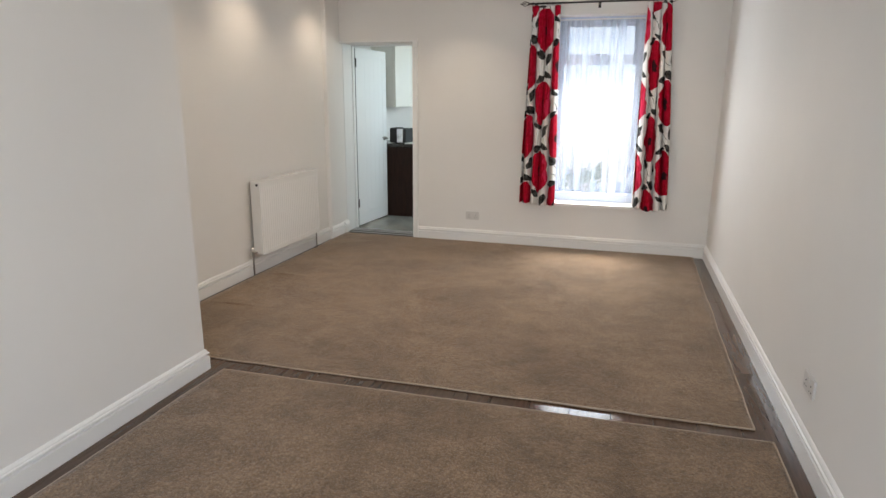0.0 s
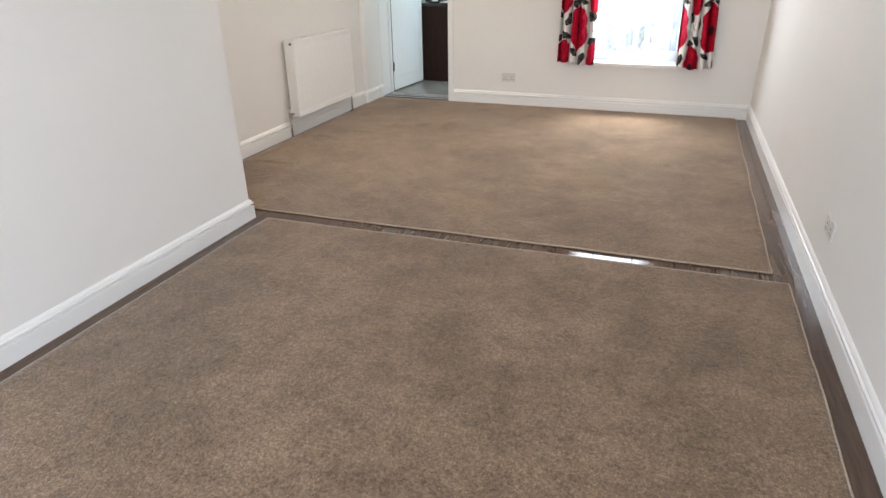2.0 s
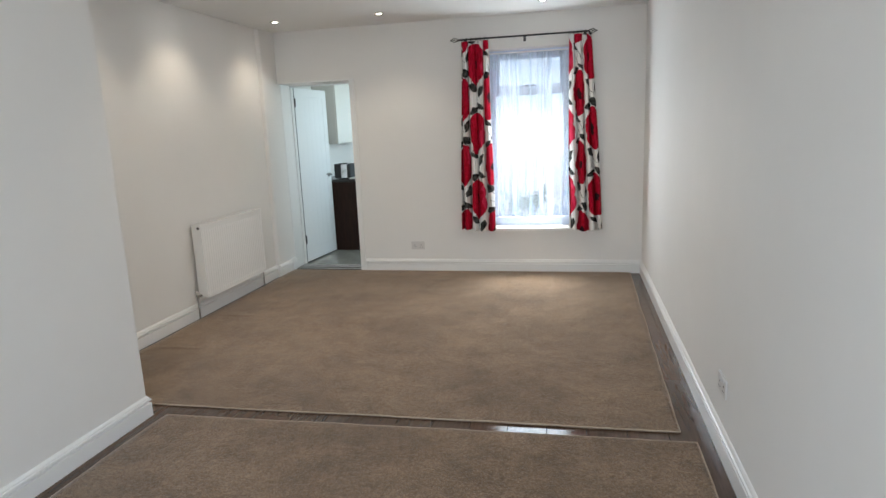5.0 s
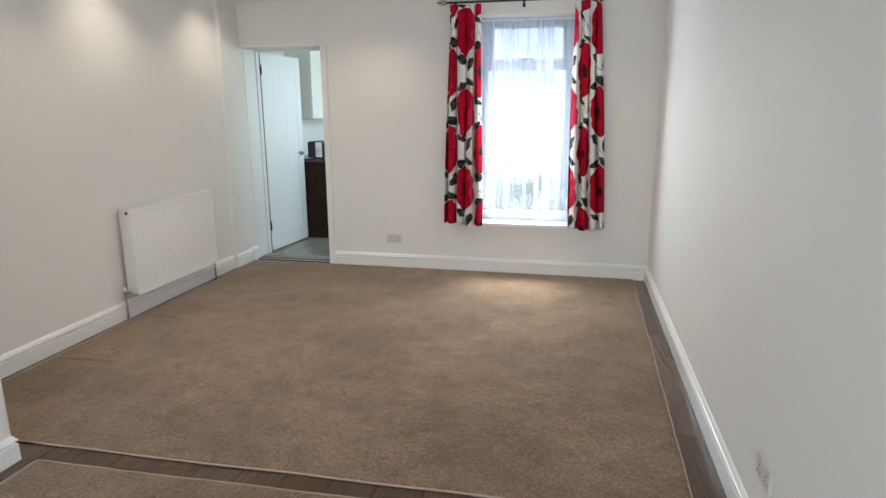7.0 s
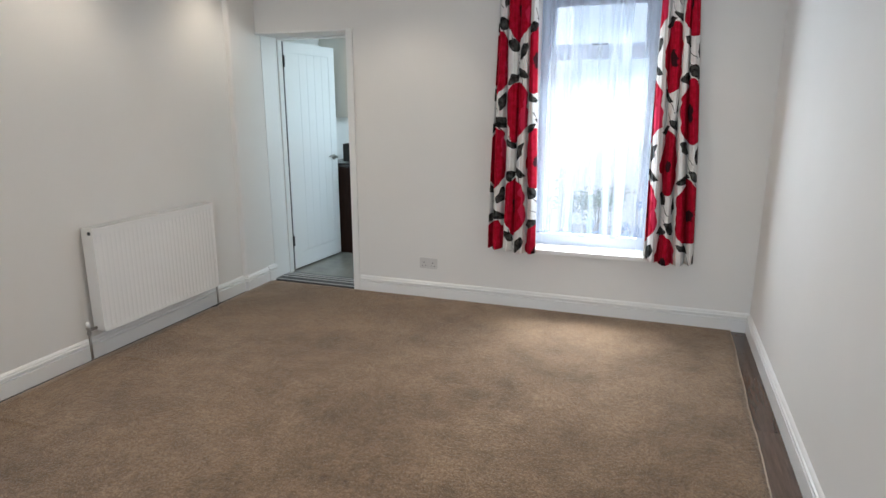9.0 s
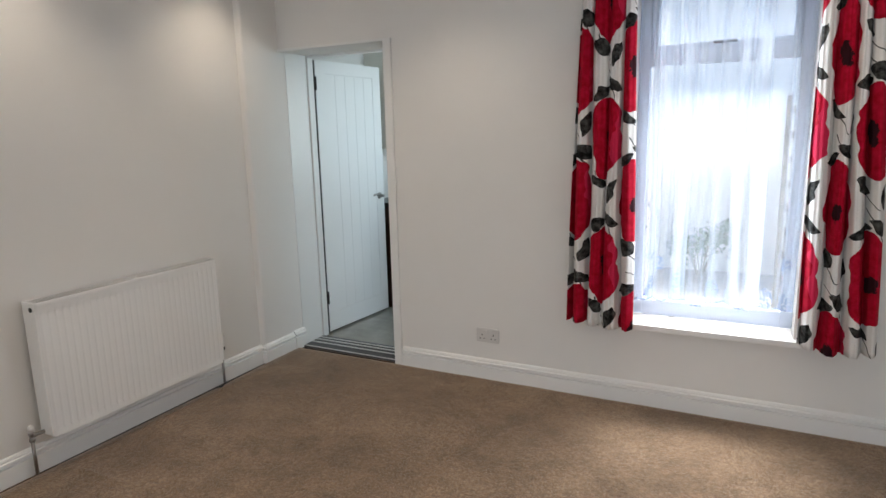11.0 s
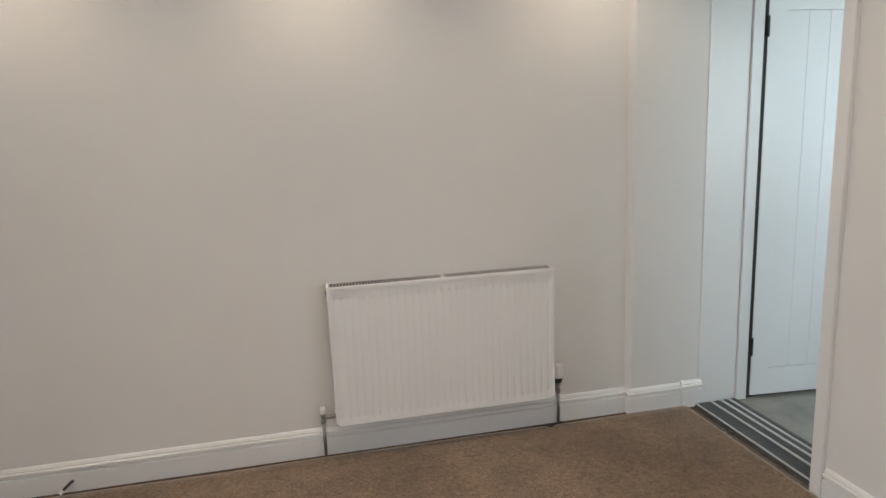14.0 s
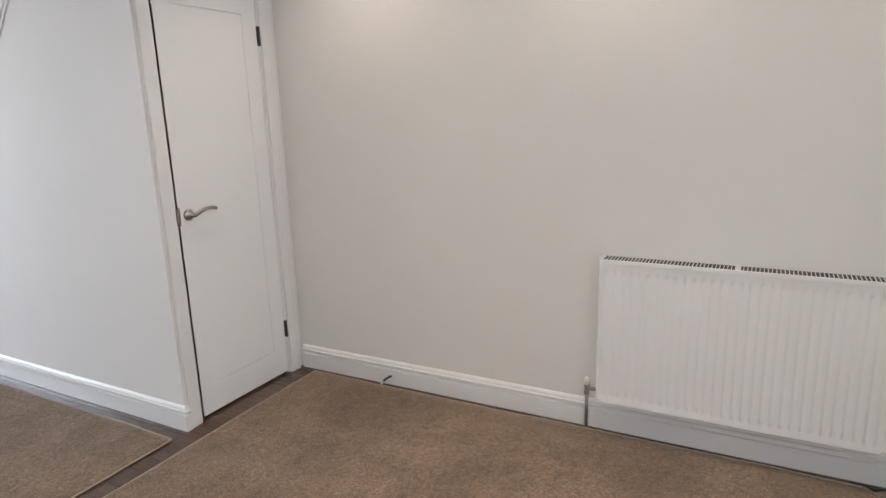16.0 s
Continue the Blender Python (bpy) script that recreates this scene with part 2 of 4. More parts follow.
def poppy_material():
    """Cotton with large poppies in staggered columns, laid out in the cloth's own metres."""
    m = mat("poppy_print_cotton", (0.8, 0.78, 0.74), 0.9, spec=0.1)
    t = m.node_tree
    uv = coords(m, "UV")
    col_w, rise = 0.29, 0.66

    def split(v):
        n = t.nodes.new("ShaderNodeSeparateXYZ")
        wire(m, v, n.inputs[0])
        return n.outputs

    wob = split(node_colour(m, 7.0, uv))
    u0, v0, _ = split(uv)
    u = maths(m, "ADD", u0, maths(m, "MULTIPLY", maths(m, "SUBTRACT", wob[0], 0.5), 0.10))
    v = maths(m, "ADD", v0, maths(m, "MULTIPLY", maths(m, "SUBTRACT", wob[1], 0.5), 0.10))
    cu = maths(m, "DIVIDE", u, col_w)
    column = maths(m, "FLOOR", cu)
    cv = maths(m, "ADD", maths(m, "DIVIDE", v, rise), maths(m, "MULTIPLY", column, 0.5))
    lx = maths(m, "MULTIPLY", maths(m, "SUBTRACT", maths(m, "FRACT", cu), 0.5), col_w)
    ly = maths(m, "MULTIPLY", maths(m, "SUBTRACT", maths(m, "FRACT", cv), 0.5), rise)

    def sq(a):
        return maths(m, "MULTIPLY", a, a)

    radius = maths(m, "SQRT", maths(m, "ADD", sq(maths(m, "DIVIDE", lx, 0.150)), sq(maths(m, "DIVIDE", ly, 0.208))))
    angle = maths(m, "ARCTAN2", ly, lx)
    lobes = maths(m, "MULTIPLY", maths(m, "SINE", maths(m, "ADD", maths(m, "MULTIPLY", angle, 5.0), maths(m, "MULTIPLY", column, 1.7))), 0.07)
    petals = maths(m, "LESS_THAN", maths(m, "SUBTRACT", radius, lobes), 0.98)
    rag = noisy(m, 45, 4, 0.65, uv)
    heart = maths(m, "LESS_THAN", maths(m, "ADD", radius, maths(m, "MULTIPLY", rag, 0.36)), 0.40)

    def leaf(x, y, turn, length, width):
        ca, sa = math.cos(radians(turn)), math.sin(radians(turn))
        dx, dy = maths(m, "SUBTRACT", lx, x), maths(m, "SUBTRACT", ly, y)
        along = maths(m, "ADD", maths(m, "MULTIPLY", dx, ca), maths(m, "MULTIPLY", dy, sa))
        across = maths(m, "SUBTRACT", maths(m, "MULTIPLY", dy, ca), maths(m, "MULTIPLY", dx, sa))
        edge = maths(m, "MULTIPLY", maths(m, "SUBTRACT", 1.0, sq(maths(m, "DIVIDE", along, length))), width)
        return maths(m, "LESS_THAN", maths(m, "ABSOLUTE", across), edge)

    leaves = None
    for args in ((-0.070, 0.220, 12, 0.074, 0.032), (0.060, 0.245, -20, 0.076, 0.033), (0.085, -0.265, 68, 0.072, 0.030),
                 (-0.065, -0.225, -24, 0.070, 0.030)):
        one = leaf(*args)
        leaves = one if leaves is None else maths(m, "MAXIMUM", leaves, one)
    bend = maths(m, "MULTIPLY", maths(m, "SINE", maths(m, "MULTIPLY", ly, 11.0)), 0.085)
    stems = maths(m, "MULTIPLY", maths(m, "LESS_THAN", maths(m, "ABSOLUTE", maths(m, "SUBTRACT", lx, bend)), 0.0038), maths(m, "GREATER_THAN", maths(m, "ABSOLUTE", ly), 0.17))
    wash = noisy(m, 26, 4, 0.6, uv)
    red = ramp(m, wash, (0.35, (0.31, 0.002, 0.014)), (0.65, (0.46, 0.006, 0.032)))
    side = maths(m, "ADD", maths(m, "MULTIPLY", lx, 4.0), noisy(m, 6, 2, 0.5, uv))
    red = mixed(m, maths(m, "GREATER_THAN", side, 0.93), red, (0.54, 0.022, 0.07))
    grey = ramp(m, wash, (0.40, (0.010, 0.010, 0.010)), (0.68, (0.10, 0.10, 0.096)))
    c = mixed(m, stems, (0.74, 0.725, 0.71), (0.10, 0.10, 0.095))
    c = mixed(m, petals, c, red)
    c = mixed(m, heart, c, (0.03, 0.008, 0.012))
    c = mixed(m, leaves, c, grey)
    wire(m, c, bsdf(m).inputs["Base Color"])
    bump(m, noisy(m, 420, 2, 0.5, uv), 0.15, 0.001)
    return m


M_POPPY = poppy_material()


# ---- mesh helpers ----
def mesh_object(name, bm, material, parent=None, smooth=False):
    me = bpy.data.meshes.new(name)
    bmesh.ops.recalc_face_normals(bm, faces=bm.faces)
    bm.to_mesh(me)
    bm.free()
    for f in me.polygons:
        f.use_smooth = smooth
    me.materials.append(material)
    ob = new(name, me)
    ob.parent = parent
    return ob


def add_box(bm, x0, x1, y0, y1, z0, z1):
    return bmesh.ops.create_cube(bm, size=1, matrix=Matrix.LocRotScale(((x0 + x1) / 2, (y0 + y1) / 2, (z0 + z1) / 2), None, (x1 - x0, y1 - y0, z1 - z0)))["verts"]


def boxes(name, material, spans, parent=None, bevel=0.0):
    bm = bmesh.new()
    for s in spans:
        add_box(bm, *s)
    if bevel:
        bmesh.ops.bevel(bm, geom=list(bm.edges), offset=bevel, segments=2, affect="EDGES", profile=0.5)
    return mesh_object(name, bm, material, parent, False)


def add_lathe(bm, rings, m=Matrix(), steps=20):
    """rings: (radius, z) pairs round the local z axis."""
    loops = []
    for r, z in rings:
        loops.append([bm.verts.new(m @ Vector((r * math.cos(2 * math.pi * i / steps), r * math.sin(2 * math.pi * i / steps), z))) for i in range(steps)])
    for a, b in zip(loops, loops[1:]):
        for i in range(steps):
            bm.faces.new((a[i], a[(i + 1) % steps], b[(i + 1) % steps], b[i]))
    for loop in (loops[0], loops[-1]):
        bm.faces.new(loop)


def lathe(name, material, rings, m=Matrix(), parent=None, steps=20):
    bm = bmesh.new()
    add_lathe(bm, rings, m, steps)
    return mesh_object(name, bm, material, parent, True)


def tube(name, material, points, radius, parent=None, cyclic=False):
    cu = bpy.data.curves.new(name, "CURVE")
    cu.dimensions, cu.bevel_depth, cu.bevel_resolution = "3D", radius, 3
    sp = cu.splines.new("POLY")
    sp.points.add(len(points) - 1)
    for p, q in zip(sp.points, points):
        p.co = (*q, 1)
    sp.use_cyclic_u = cyclic
    ob = new(name, cu)
    dg = bpy.context.evaluated_depsgraph_get()
    me = bpy.data.meshes.new_from_object(ob.evaluated_get(dg))
    bpy.data.objects.remove(ob)
    me.materials.clear()
    me.materials.append(material)
    for f in me.polygons:
        f.use_smooth = True
    made = new(name, me)
    made.parent = parent
    return made


def empty(name, place=(0, 0, 0)):
    ob = new(name)
    ob.location = place
    ob.empty_display_size = 0.1
    return ob


def structure(ob, label, category="wall"):
    return tagged(ob, label, category, "", "structure")


# ---- shell ----
XL, XR, YF, YB = -2.79, 1.01, 6.63, -0.95     # left, right, far, back wall faces
XS = -1.977                                   # face of the stair wall
DOOR_L, DOOR_R, DOOR_T = -2.755, -1.945, 2.03
WIN_L, WIN_R, WIN_B, WIN_T = -0.49, 0.30, 0.465, 2.24
YO = 6.96                                     # outer face of the far wall

structure(boxes("wall_far", M_WALL, [
    (XL - 0.15, DOOR_L, YF, YO, -0.1, 5.0), (DOOR_L, DOOR_R, YF, YO, DOOR_T, 5.0), (DOOR_R, WIN_L, YF, YO, -0.1, 5.0),
    (WIN_L, WIN_R, YF, YO, -0.1, WIN_B - 0.03), (WIN_L, WIN_R, YF, YO, WIN_T, 5.0), (WIN_R, XR + 0.15, YF, YO, -0.1, 5.0)]),
    "off-white painted plaster wall with a doorway and a window")
structure(boxes("wall_left", M_WALL, [(XL - 0.15, XL, YB, YF, -0.1, 5.0)]),
          "off-white painted plaster side wall")
bm = bmesh.new()
plan = [(XL, 6.294), (DOOR_L - 0.006, 6.306), (DOOR_L, 6.316), (DOOR_L, YF), (XL, YF)]
pa = [bm.verts.new((x, y, -0.1)) for x, y in plan]
pb = [bm.verts.new((x, y, CEIL)) for x, y in plan]
bm.faces.new(pa)
bm.faces.new(pb)
for i in range(5):
    bm.faces.new((pa[i], pa[(i + 1) % 5], pb[(i + 1) % 5], pb[i]))
structure(mesh_object("wall_pier", bm, M_WALL), "shallow off-white plaster pier beside the doorway")
structure(boxes("wall_right", M_WALL, [(XR, XR + 0.15, YB, YF, -0.1, 5.0)]), "plain off-white painted plaster party wall")
structure(boxes("wall_back", M_WALL, [
    (XL - 0.15, -1.3, YB - 0.25, YB, -0.1, 5.0), (-1.3, 0.5, YB - 0.25, YB, -0.1, 0.6), (-1.3, 0.5, YB - 0.25, YB, 2.2, 5.0),
    (0.5, XR + 0.15, YB - 0.25, YB, -0.1, 5.0)]), "plain off-white wall with the front window opening")

structure(boxes("ceiling", M_CEIL, [
    (XS, XR, YB, YF, CEIL, CEIL + 0.2), (XL, XS, 3.02, YF, CEIL, CEIL + 0.2), (XL, XS, YB, 0.3, CEIL, CEIL + 0.2)]),
    "flat white painted ceiling with recessed downlights", "ceiling")
# out of view; the gap between y 1.42 and 1.66 is added to light the stairs
structure(boxes("ceiling_upper", M_CEIL, [(XL - 0.15, XR + 0.15, YB - 0.25, 1.42, 5.0, 5.15), (XL - 0.15, XR + 0.15, 1.66, YO, 5.0, 5.15), (XL - 0.15, XL + 0.15, 1.42, 1.66, 5.0, 5.15), (XS - 0.1, XR + 0.15, 1.42, 1.66, 5.0, 5.15)]), "unseen white ceiling over the stairwell with a gap added for light", "ceiling")
structure(boxes("wall_landing", M_WALL, [(XS, XS + 0.10, 0.3, 3.13, CEIL + 0.2, 5.0)]), "off-white wall above the stairs")

# wall beside the stairs, cut to the slope of the flight
SLOPE = 1.19


def string_top(y):
    return 1.755 + SLOPE * (y - 2.10)


def slope_prism(name, material, x0, x1, y0, y1, low, high, parent=None):
    bm = bmesh.new()
    pts = [(y0, low(y0)), (y1, low(y1)), (y1, high(y1)), (y0, high(y0))]
    a = [bm.verts.new((x0, y, z)) for y, z in pts]
    b = [bm.verts.new((x1, y, z)) for y, z in pts]
    bm.faces.new(a)
    bm.faces.new(b)
    for i in range(4):
        bm.faces.new((a[i], a[(i + 1) % 4], b[(i + 1) % 4], b[i]))
    return mesh_object(name, bm, material, parent)


Y_FOOT, Y_HEAD = 0.66, 2.10 + (CEIL - 1.755) / SLOPE
bm = bmesh.new()
outline = [(Y_FOOT, -0.1), (3.13, -0.1), (3.13, CEIL - 0.001), (Y_HEAD, CEIL - 0.001), (Y_FOOT, string_top(Y_FOOT))]
va = [bm.verts.new((XS, y, z)) for y, z in outline]
vb = [bm.verts.new((XS - 0.10, y, z)) for y, z in outline]
bm.faces.new(va)
bm.faces.new(vb)
for i in range(5):
    bm.faces.new((va[i], va[(i + 1) % 5], vb[(i + 1) % 5], vb[i]))
structure(mesh_object("wall_stair", bm, M_WALL), "off-white plaster wall under the sloping stair string")
D2L, D2R, D2T = -2.685, -2.055, 2.0
structure(boxes("wall_cupboard", M_WALL, [(XL, D2L, 3.02, 3.13, -0.1, CEIL), (D2L, D2R, 3.02, 3.13, D2T, CEIL), (D2R, XS - 0.10, 3.02, 3.13, -0.1, CEIL)]),
          "short off-white wall around the understairs cupboard door")

BB = [(0, 0), (0.018, 0), (0.018, 0.086), (0.007, 0.089), (0.007, 0.099), (0.0185, 0.102), (0.0185, 0.111), (0.011, 0.115),
      (0.011, 0.121), (0.007, 0.129), (0.003, 0.134), (0, 0.135)]


def baseboard(name, runs, label, scale=1.0, rise=1.0):
    """runs: lists of plan points walked with the wall on the left hand side; corners are mitred."""
    bm = bmesh.new()
    for path in runs:
        pts = [Vector(p) for p in path]
        rows = []
        for i, p in enumerate(pts):
            d0 = (pts[i] - pts[i - 1]).normalized() if i else (pts[1] - pts[0]).normalized()
            d1 = (pts[i + 1] - pts[i]).normalized() if i < len(pts) - 1 else d0
            n0, n1 = Vector((d0.y, -d0.x)), Vector((d1.y, -d1.x))
            n = (n0 + n1).normalized()
            n /= max(0.3, n.dot(n0))
            rows.append([bm.verts.new((p.x + n.x * o * scale, p.y + n.y * o * scale, z * rise - 0.006)) for o, z in BB])
        for a, b in zip(rows, rows[1:]):
            for i in range(len(BB)):
                j = (i + 1) % len(BB)
                bm.faces.new((a[i], b[i], b[j], a[j]))
        bm.faces.new(rows[0])
        bm.faces.new(rows[-1])
    return structure(mesh_object(name, bm, M_TRIM), label, "skirting board")


baseboard("baseboard_far", [[(-1.885, YF), (XR - 0.0005, YF)]], "white gloss moulded skirting board under the window")
baseboard("baseboard_right", [[(XR, YF - 0.018), (XR, YB)]], "white gloss moulded skirting board along the party wall")
baseboard("baseboard_left", [[(XL, 3.15), (XL, 6.31), (DOOR_L, 6.31), (DOOR_L, 6.585)]], "white gloss moulded skirting behind the radiator", 1.0, 0.97)
baseboard("baseboard_pier", [[(DOOR_L, 6.586), (DOOR_L, 6.70)]], "white gloss skirting offcut beside the doorway", 1.35, 1.03)
baseboard("baseboard_stair", [[(XS, Y_FOOT), (XS, 3.132), (-2.0, 3.132)]], "white gloss moulded skirting along the stair wall", 1.0, 0.89)


# ---- doorway to the kitchen ----
def architrave(name, x0, x1, ztop, yface, depth, side, label, leg_w=0.06, head=0.06):
    """A moulded casing round an opening; side lists which legs it has."""
    spans = []
    for s in side:
        a, b = (x0 - leg_w, x0) if s == "l" else (x1, x1 + leg_w)
        spans.append((a, b, yface - depth if depth < 0 else yface, yface if depth < 0 else yface + depth, -0.006, ztop + head))
    spans = [(a, b, min(c, d), max(c, d), e, f) for a, b, c, d, e, f in spans]
    y0, y1 = sorted((yface, yface + depth))
    spans = [(a, b, y0, y1, e, f) for a, b, _, _, e, f in spans]
    spans.append((x0 + 0.0005 if "l" in side else x0, x1 - 0.0005, y0, y1, ztop, ztop + head))
    out = 0.003 if depth > 0 else -0.003
    ya, yb = sorted((yface + depth, yface + depth + out))
    for s in side:
        a, b = (x0 - leg_w, x0 - leg_w + 0.02) if s == "l" else (x1 + leg_w - 0.02, x1 + leg_w)
        spans.append((a, b, ya, yb, -0.006, ztop + head))
    return structure(boxes(name, M_TRIM, spans, bevel=0.002), label, "door trim")


architrave("trim_doorway", DOOR_L + 0.002, DOOR_R, DOOR_T, YF, -0.014, "r", "white painted casing round the kitchen doorway", 0.055, 0.014)
door_frame = structure(boxes("door_frame_kitchen", M_TRIM, [
    (DOOR_L, DOOR_L + 0.006, 6.685, 6.90, -0.02, DOOR_T), (DOOR_L, DOOR_L + 0.017, 6.905, 6.962, -0.02, DOOR_T),
    (DOOR_R - 0.03, DOOR_R, 6.88, 6.975, -0.02, DOOR_T), (DOOR_L + 0.017, DOOR_R - 0.03, 6.905, 6.962, DOOR_T - 0.014, DOOR_T)], bevel=0.0015),
    "white painted timber door lining and stop", "door frame")


def lever(parent, m, flip=1):
    """Round rose and curved lever; local x runs along the lever, local y out of the door."""
    rot = m @ Matrix.Rotation(radians(-90), 4, "X")
    lathe("rose", M_CHROME, [(0.0, 0.0), (0.026, 0.0), (0.026, 0.006), (0.023, 0.009), (0.011, 0.010), (0.010, 0.045), (0.0, 0.046)], rot, parent)
    pts = []
    for i in range(13):
        s = i / 12
        pts.append(m @ Vector((flip * 0.125 * s, 0.042 + 0.006 * math.sin(s * 3), 0.018 * math.sin(s * math.pi * 0.9) - 0.004 + 0.012 * s)))
    tube("handle", M_CHROME, pts, 0.0085, parent)


def cottage_door(name, width, height, m, label, hinge_z, groove, n):
    """A ledged cottage door: local x from the hinge, local y is the face towards the viewer, z up."""
    thing = empty(name)
    thick, st, lo, hi = 0.038, 0.095, 0.15, height - 0.09
    bm = bmesh.new()
    add_box(bm, 0, st, -thick, 0, 0.008, height)
    add_box(bm, width - st, width, -thick, 0, 0.008, height)
    add_box(bm, st, width - st, -thick, 0, 0.008, lo)
    add_box(bm, st, width - st, -thick, 0, hi, height)
    add_box(bm, st, width - st, -thick + 0.006, -0.012, lo, hi)
    bm.transform(m)
    mesh_object("leaf", bm, M_DOOR, thing)
    w = (width - 2 * st) / n
    for i in range(n):
        bm = bmesh.new()
        a, b = st + i * w + 0.0002, st + (i + 1) * w - 0.0002
        add_box(bm, a, b, -0.012, -0.0022, lo + 0.003, hi - 0.003)
        bmesh.ops.bevel(bm, geom=[e for e in bm.edges if abs(e.verts[0].co.z - e.verts[1].co.z) > 0.5 and e.verts[0].co.y > -0.006], offset=groove, segments=1, affect="EDGES")
        bm.transform(m)
        mesh_object("plank", bm, M_DOOR, thing)
    for hz in hinge_z:
        bm = bmesh.new()
        add_box(bm, -0.014, 0.004, -0.006, 0.0025, hz - 0.045, hz + 0.045)
        add_lathe(bm, [(0.007, hz - 0.047), (0.007, hz + 0.047)], pose(-0.006, 0.006, 0), 10)
        bm.transform(m)
        mesh_object("hinge", bm, M_HINGE, thing)
    lever(thing, m @ pose(width - 0.065, 0, 0.985), -1)
    bm = bmesh.new()
    add_box(bm, width - 0.001, width + 0.0025, -0.030, -0.006, 0.94, 1.03)
    bm.transform(m)
    mesh_object("latch_plate", bm, M_STEEL, thing)
    return tagged(thing, label, "door")


hinge = Vector((-2.738, 6.984, 0))
lean = math.degrees(math.atan2(7.72 - hinge.y, -2.672 - hinge.x))
# the open leaf shows the face turned to the room's far side
flip = Matrix.Translation(hinge) @ Matrix.Rotation(radians(lean), 4, "Z") @ Matrix.Diagonal((1, -1, 1, 1))
kitchen_door = cottage_door("kitchen_door", 0.745, 2.012, flip, "white painted cottage door standing open into the kitchen", (0.275, 1.85), 0.0017, 5)

# dark strip added to give the hinge gap its shade
bm = bmesh.new()
add_box(bm, -0.0215, -0.0005, -0.034, -0.004, 0.01, 2.01)
bm.transform(flip)
tagged(mesh_object("hinge_gap_shade", bm, M_SLOT, kitchen_door), "added dark strip standing for the shade in the hinge gap")

rug = empty("doormat")
boxes("backing", M_GREYRIB, [(DOOR_L + 0.02, DOOR_R - 0.005, 6.66, 6.895, -0.006, 0.004)], rug)
for k, (a, b, pale) in enumerate([(6.665, 6.672, 1), (6.675, 6.745, 0), (6.750, 6.762, 1), (6.768, 6.80, 0), (6.806, 6.818, 1), (6.822, 6.846, 0), (6.850, 6.862, 1), (6.867, 6.892, 0)]):
    boxes("rib", M_PALERIB if pale else M_GREYRIB, [(DOOR_L + 0.022, DOOR_R - 0.007, a, b, 0.003, 0.010 if pale else 0.008)], rug, 0.0015)
tagged(rug, "grey ribbed doormat with pale stripes in the doorway", "doormat")

# ---- understairs cupboard door ----
architrave("trim_cupboard", D2L, D2R, D2T, 3.13, 0.016, "lr", "white painted casing round the cupboard door", 0.065)
boxes("strike_plate", M_STEEL, [(D2R - 0.016, D2R + 0.004, 3.147, 3.1495, 0.945, 1.025)], bpy.data.objects["trim_cupboard"])
structure(boxes("door_frame_cupboard", M_TRIM, [(D2L, D2L + 0.01, 3.02, 3.129, -0.006, D2T), (D2R - 0.01, D2R, 3.02, 3.129, -0.006, D2T), (D2L + 0.01, D2R - 0.01, 3.02, 3.129, D2T - 0.01, D2T)]),
          "white painted cupboard door lining", "door frame")
cottage_door("cupboard_door", 0.606, 1.985, pose(D2L + 0.0125, 3.126, 0.0), "white painted closed cottage door with chrome lever handle", (0.255, 1.80), 0.001, 1)
structure(boxes("wall_cupboard_inside", M_WALL, [(XL, XS - 0.1, 2.2, 2.24, -0.1, 1.55)]), "plain wall closing the cupboard")

# ---- stairs ----
stairs = empty("staircase", (-2.4, Y_FOOT, 0))
inv = Matrix.Translation((-2.4, Y_FOOT, 0)).inverted()


def on_stairs(ob):
    ob.data.transform(inv)
    ob.parent = stairs
    return ob


for k in range(13):
    z = 0.2 * (k + 1)
    y = 2.10 + (z - 1.755 - 0.02) / SLOPE
    on_stairs(boxes("step", M_STAIR, [(XL + 0.002, XS - 0.104, y, y + 0.30, z - 0.2, z)], None, 0.012))
on_stairs(slope_prism("string_capping", M_TRIM, XS - 0.112, XS + 0.012, Y_FOOT, Y_HEAD - 0.03, lambda y: string_top(y) + 0.001, lambda y: string_top(y) + 0.045))
on_stairs(slope_prism("string_bead", M_TRIM, XS, XS + 0.007, Y_FOOT, Y_HEAD - 0.03, lambda y: string_top(y) - 0.028, lambda y: string_top(y)))
TURN_RINGS = [(0.020, 0.0), (0.020, 0.09), (0.023, 0.11), (0.019, 0.15), (0.013, 0.19), (0.019, 0.20), (0.013, 0.212), (0.016, 0.26), (0.014, 0.38), (0.012, 0.45), (0.019, 0.462), (0.012, 0.475),
              (0.016, 0.56), (0.019, 0.62), (0.014, 0.66), (0.021, 0.68), (0.019, 0.70), (0.019, 0.92)]
spindle = None
for k in range(15):
    y = 1.332 + 0.0935 * k
    z = string_top(y) + 0.020
    if spindle is None:
        bm = bmesh.new()
        add_lathe(bm, TURN_RINGS, Matrix(), 14)
        spindle = mesh_object("baluster", bm, M_PINE, stairs, True)
        one = spindle
    else:
        one = new("baluster", spindle.data)
        one.parent = stairs
    one.location = (XS - 0.05 + 2.4, y - Y_FOOT, z)
    on_stairs(boxes("spacer", M_TRIM, [(XS - 0.075, XS - 0.025, y + 0.02, y + 0.075, z - 0.02, z + 0.045)], None, 0.004))
on_stairs(slope_prism("handrail", M_PINE, XS - 0.078, XS - 0.022, 1.1, Y_HEAD + 0.3, lambda y: string_top(y) + 0.96, lambda y: string_top(y) + 1.02))
tagged(stairs, "carpeted staircase with turned pine balusters and white string", "staircase")


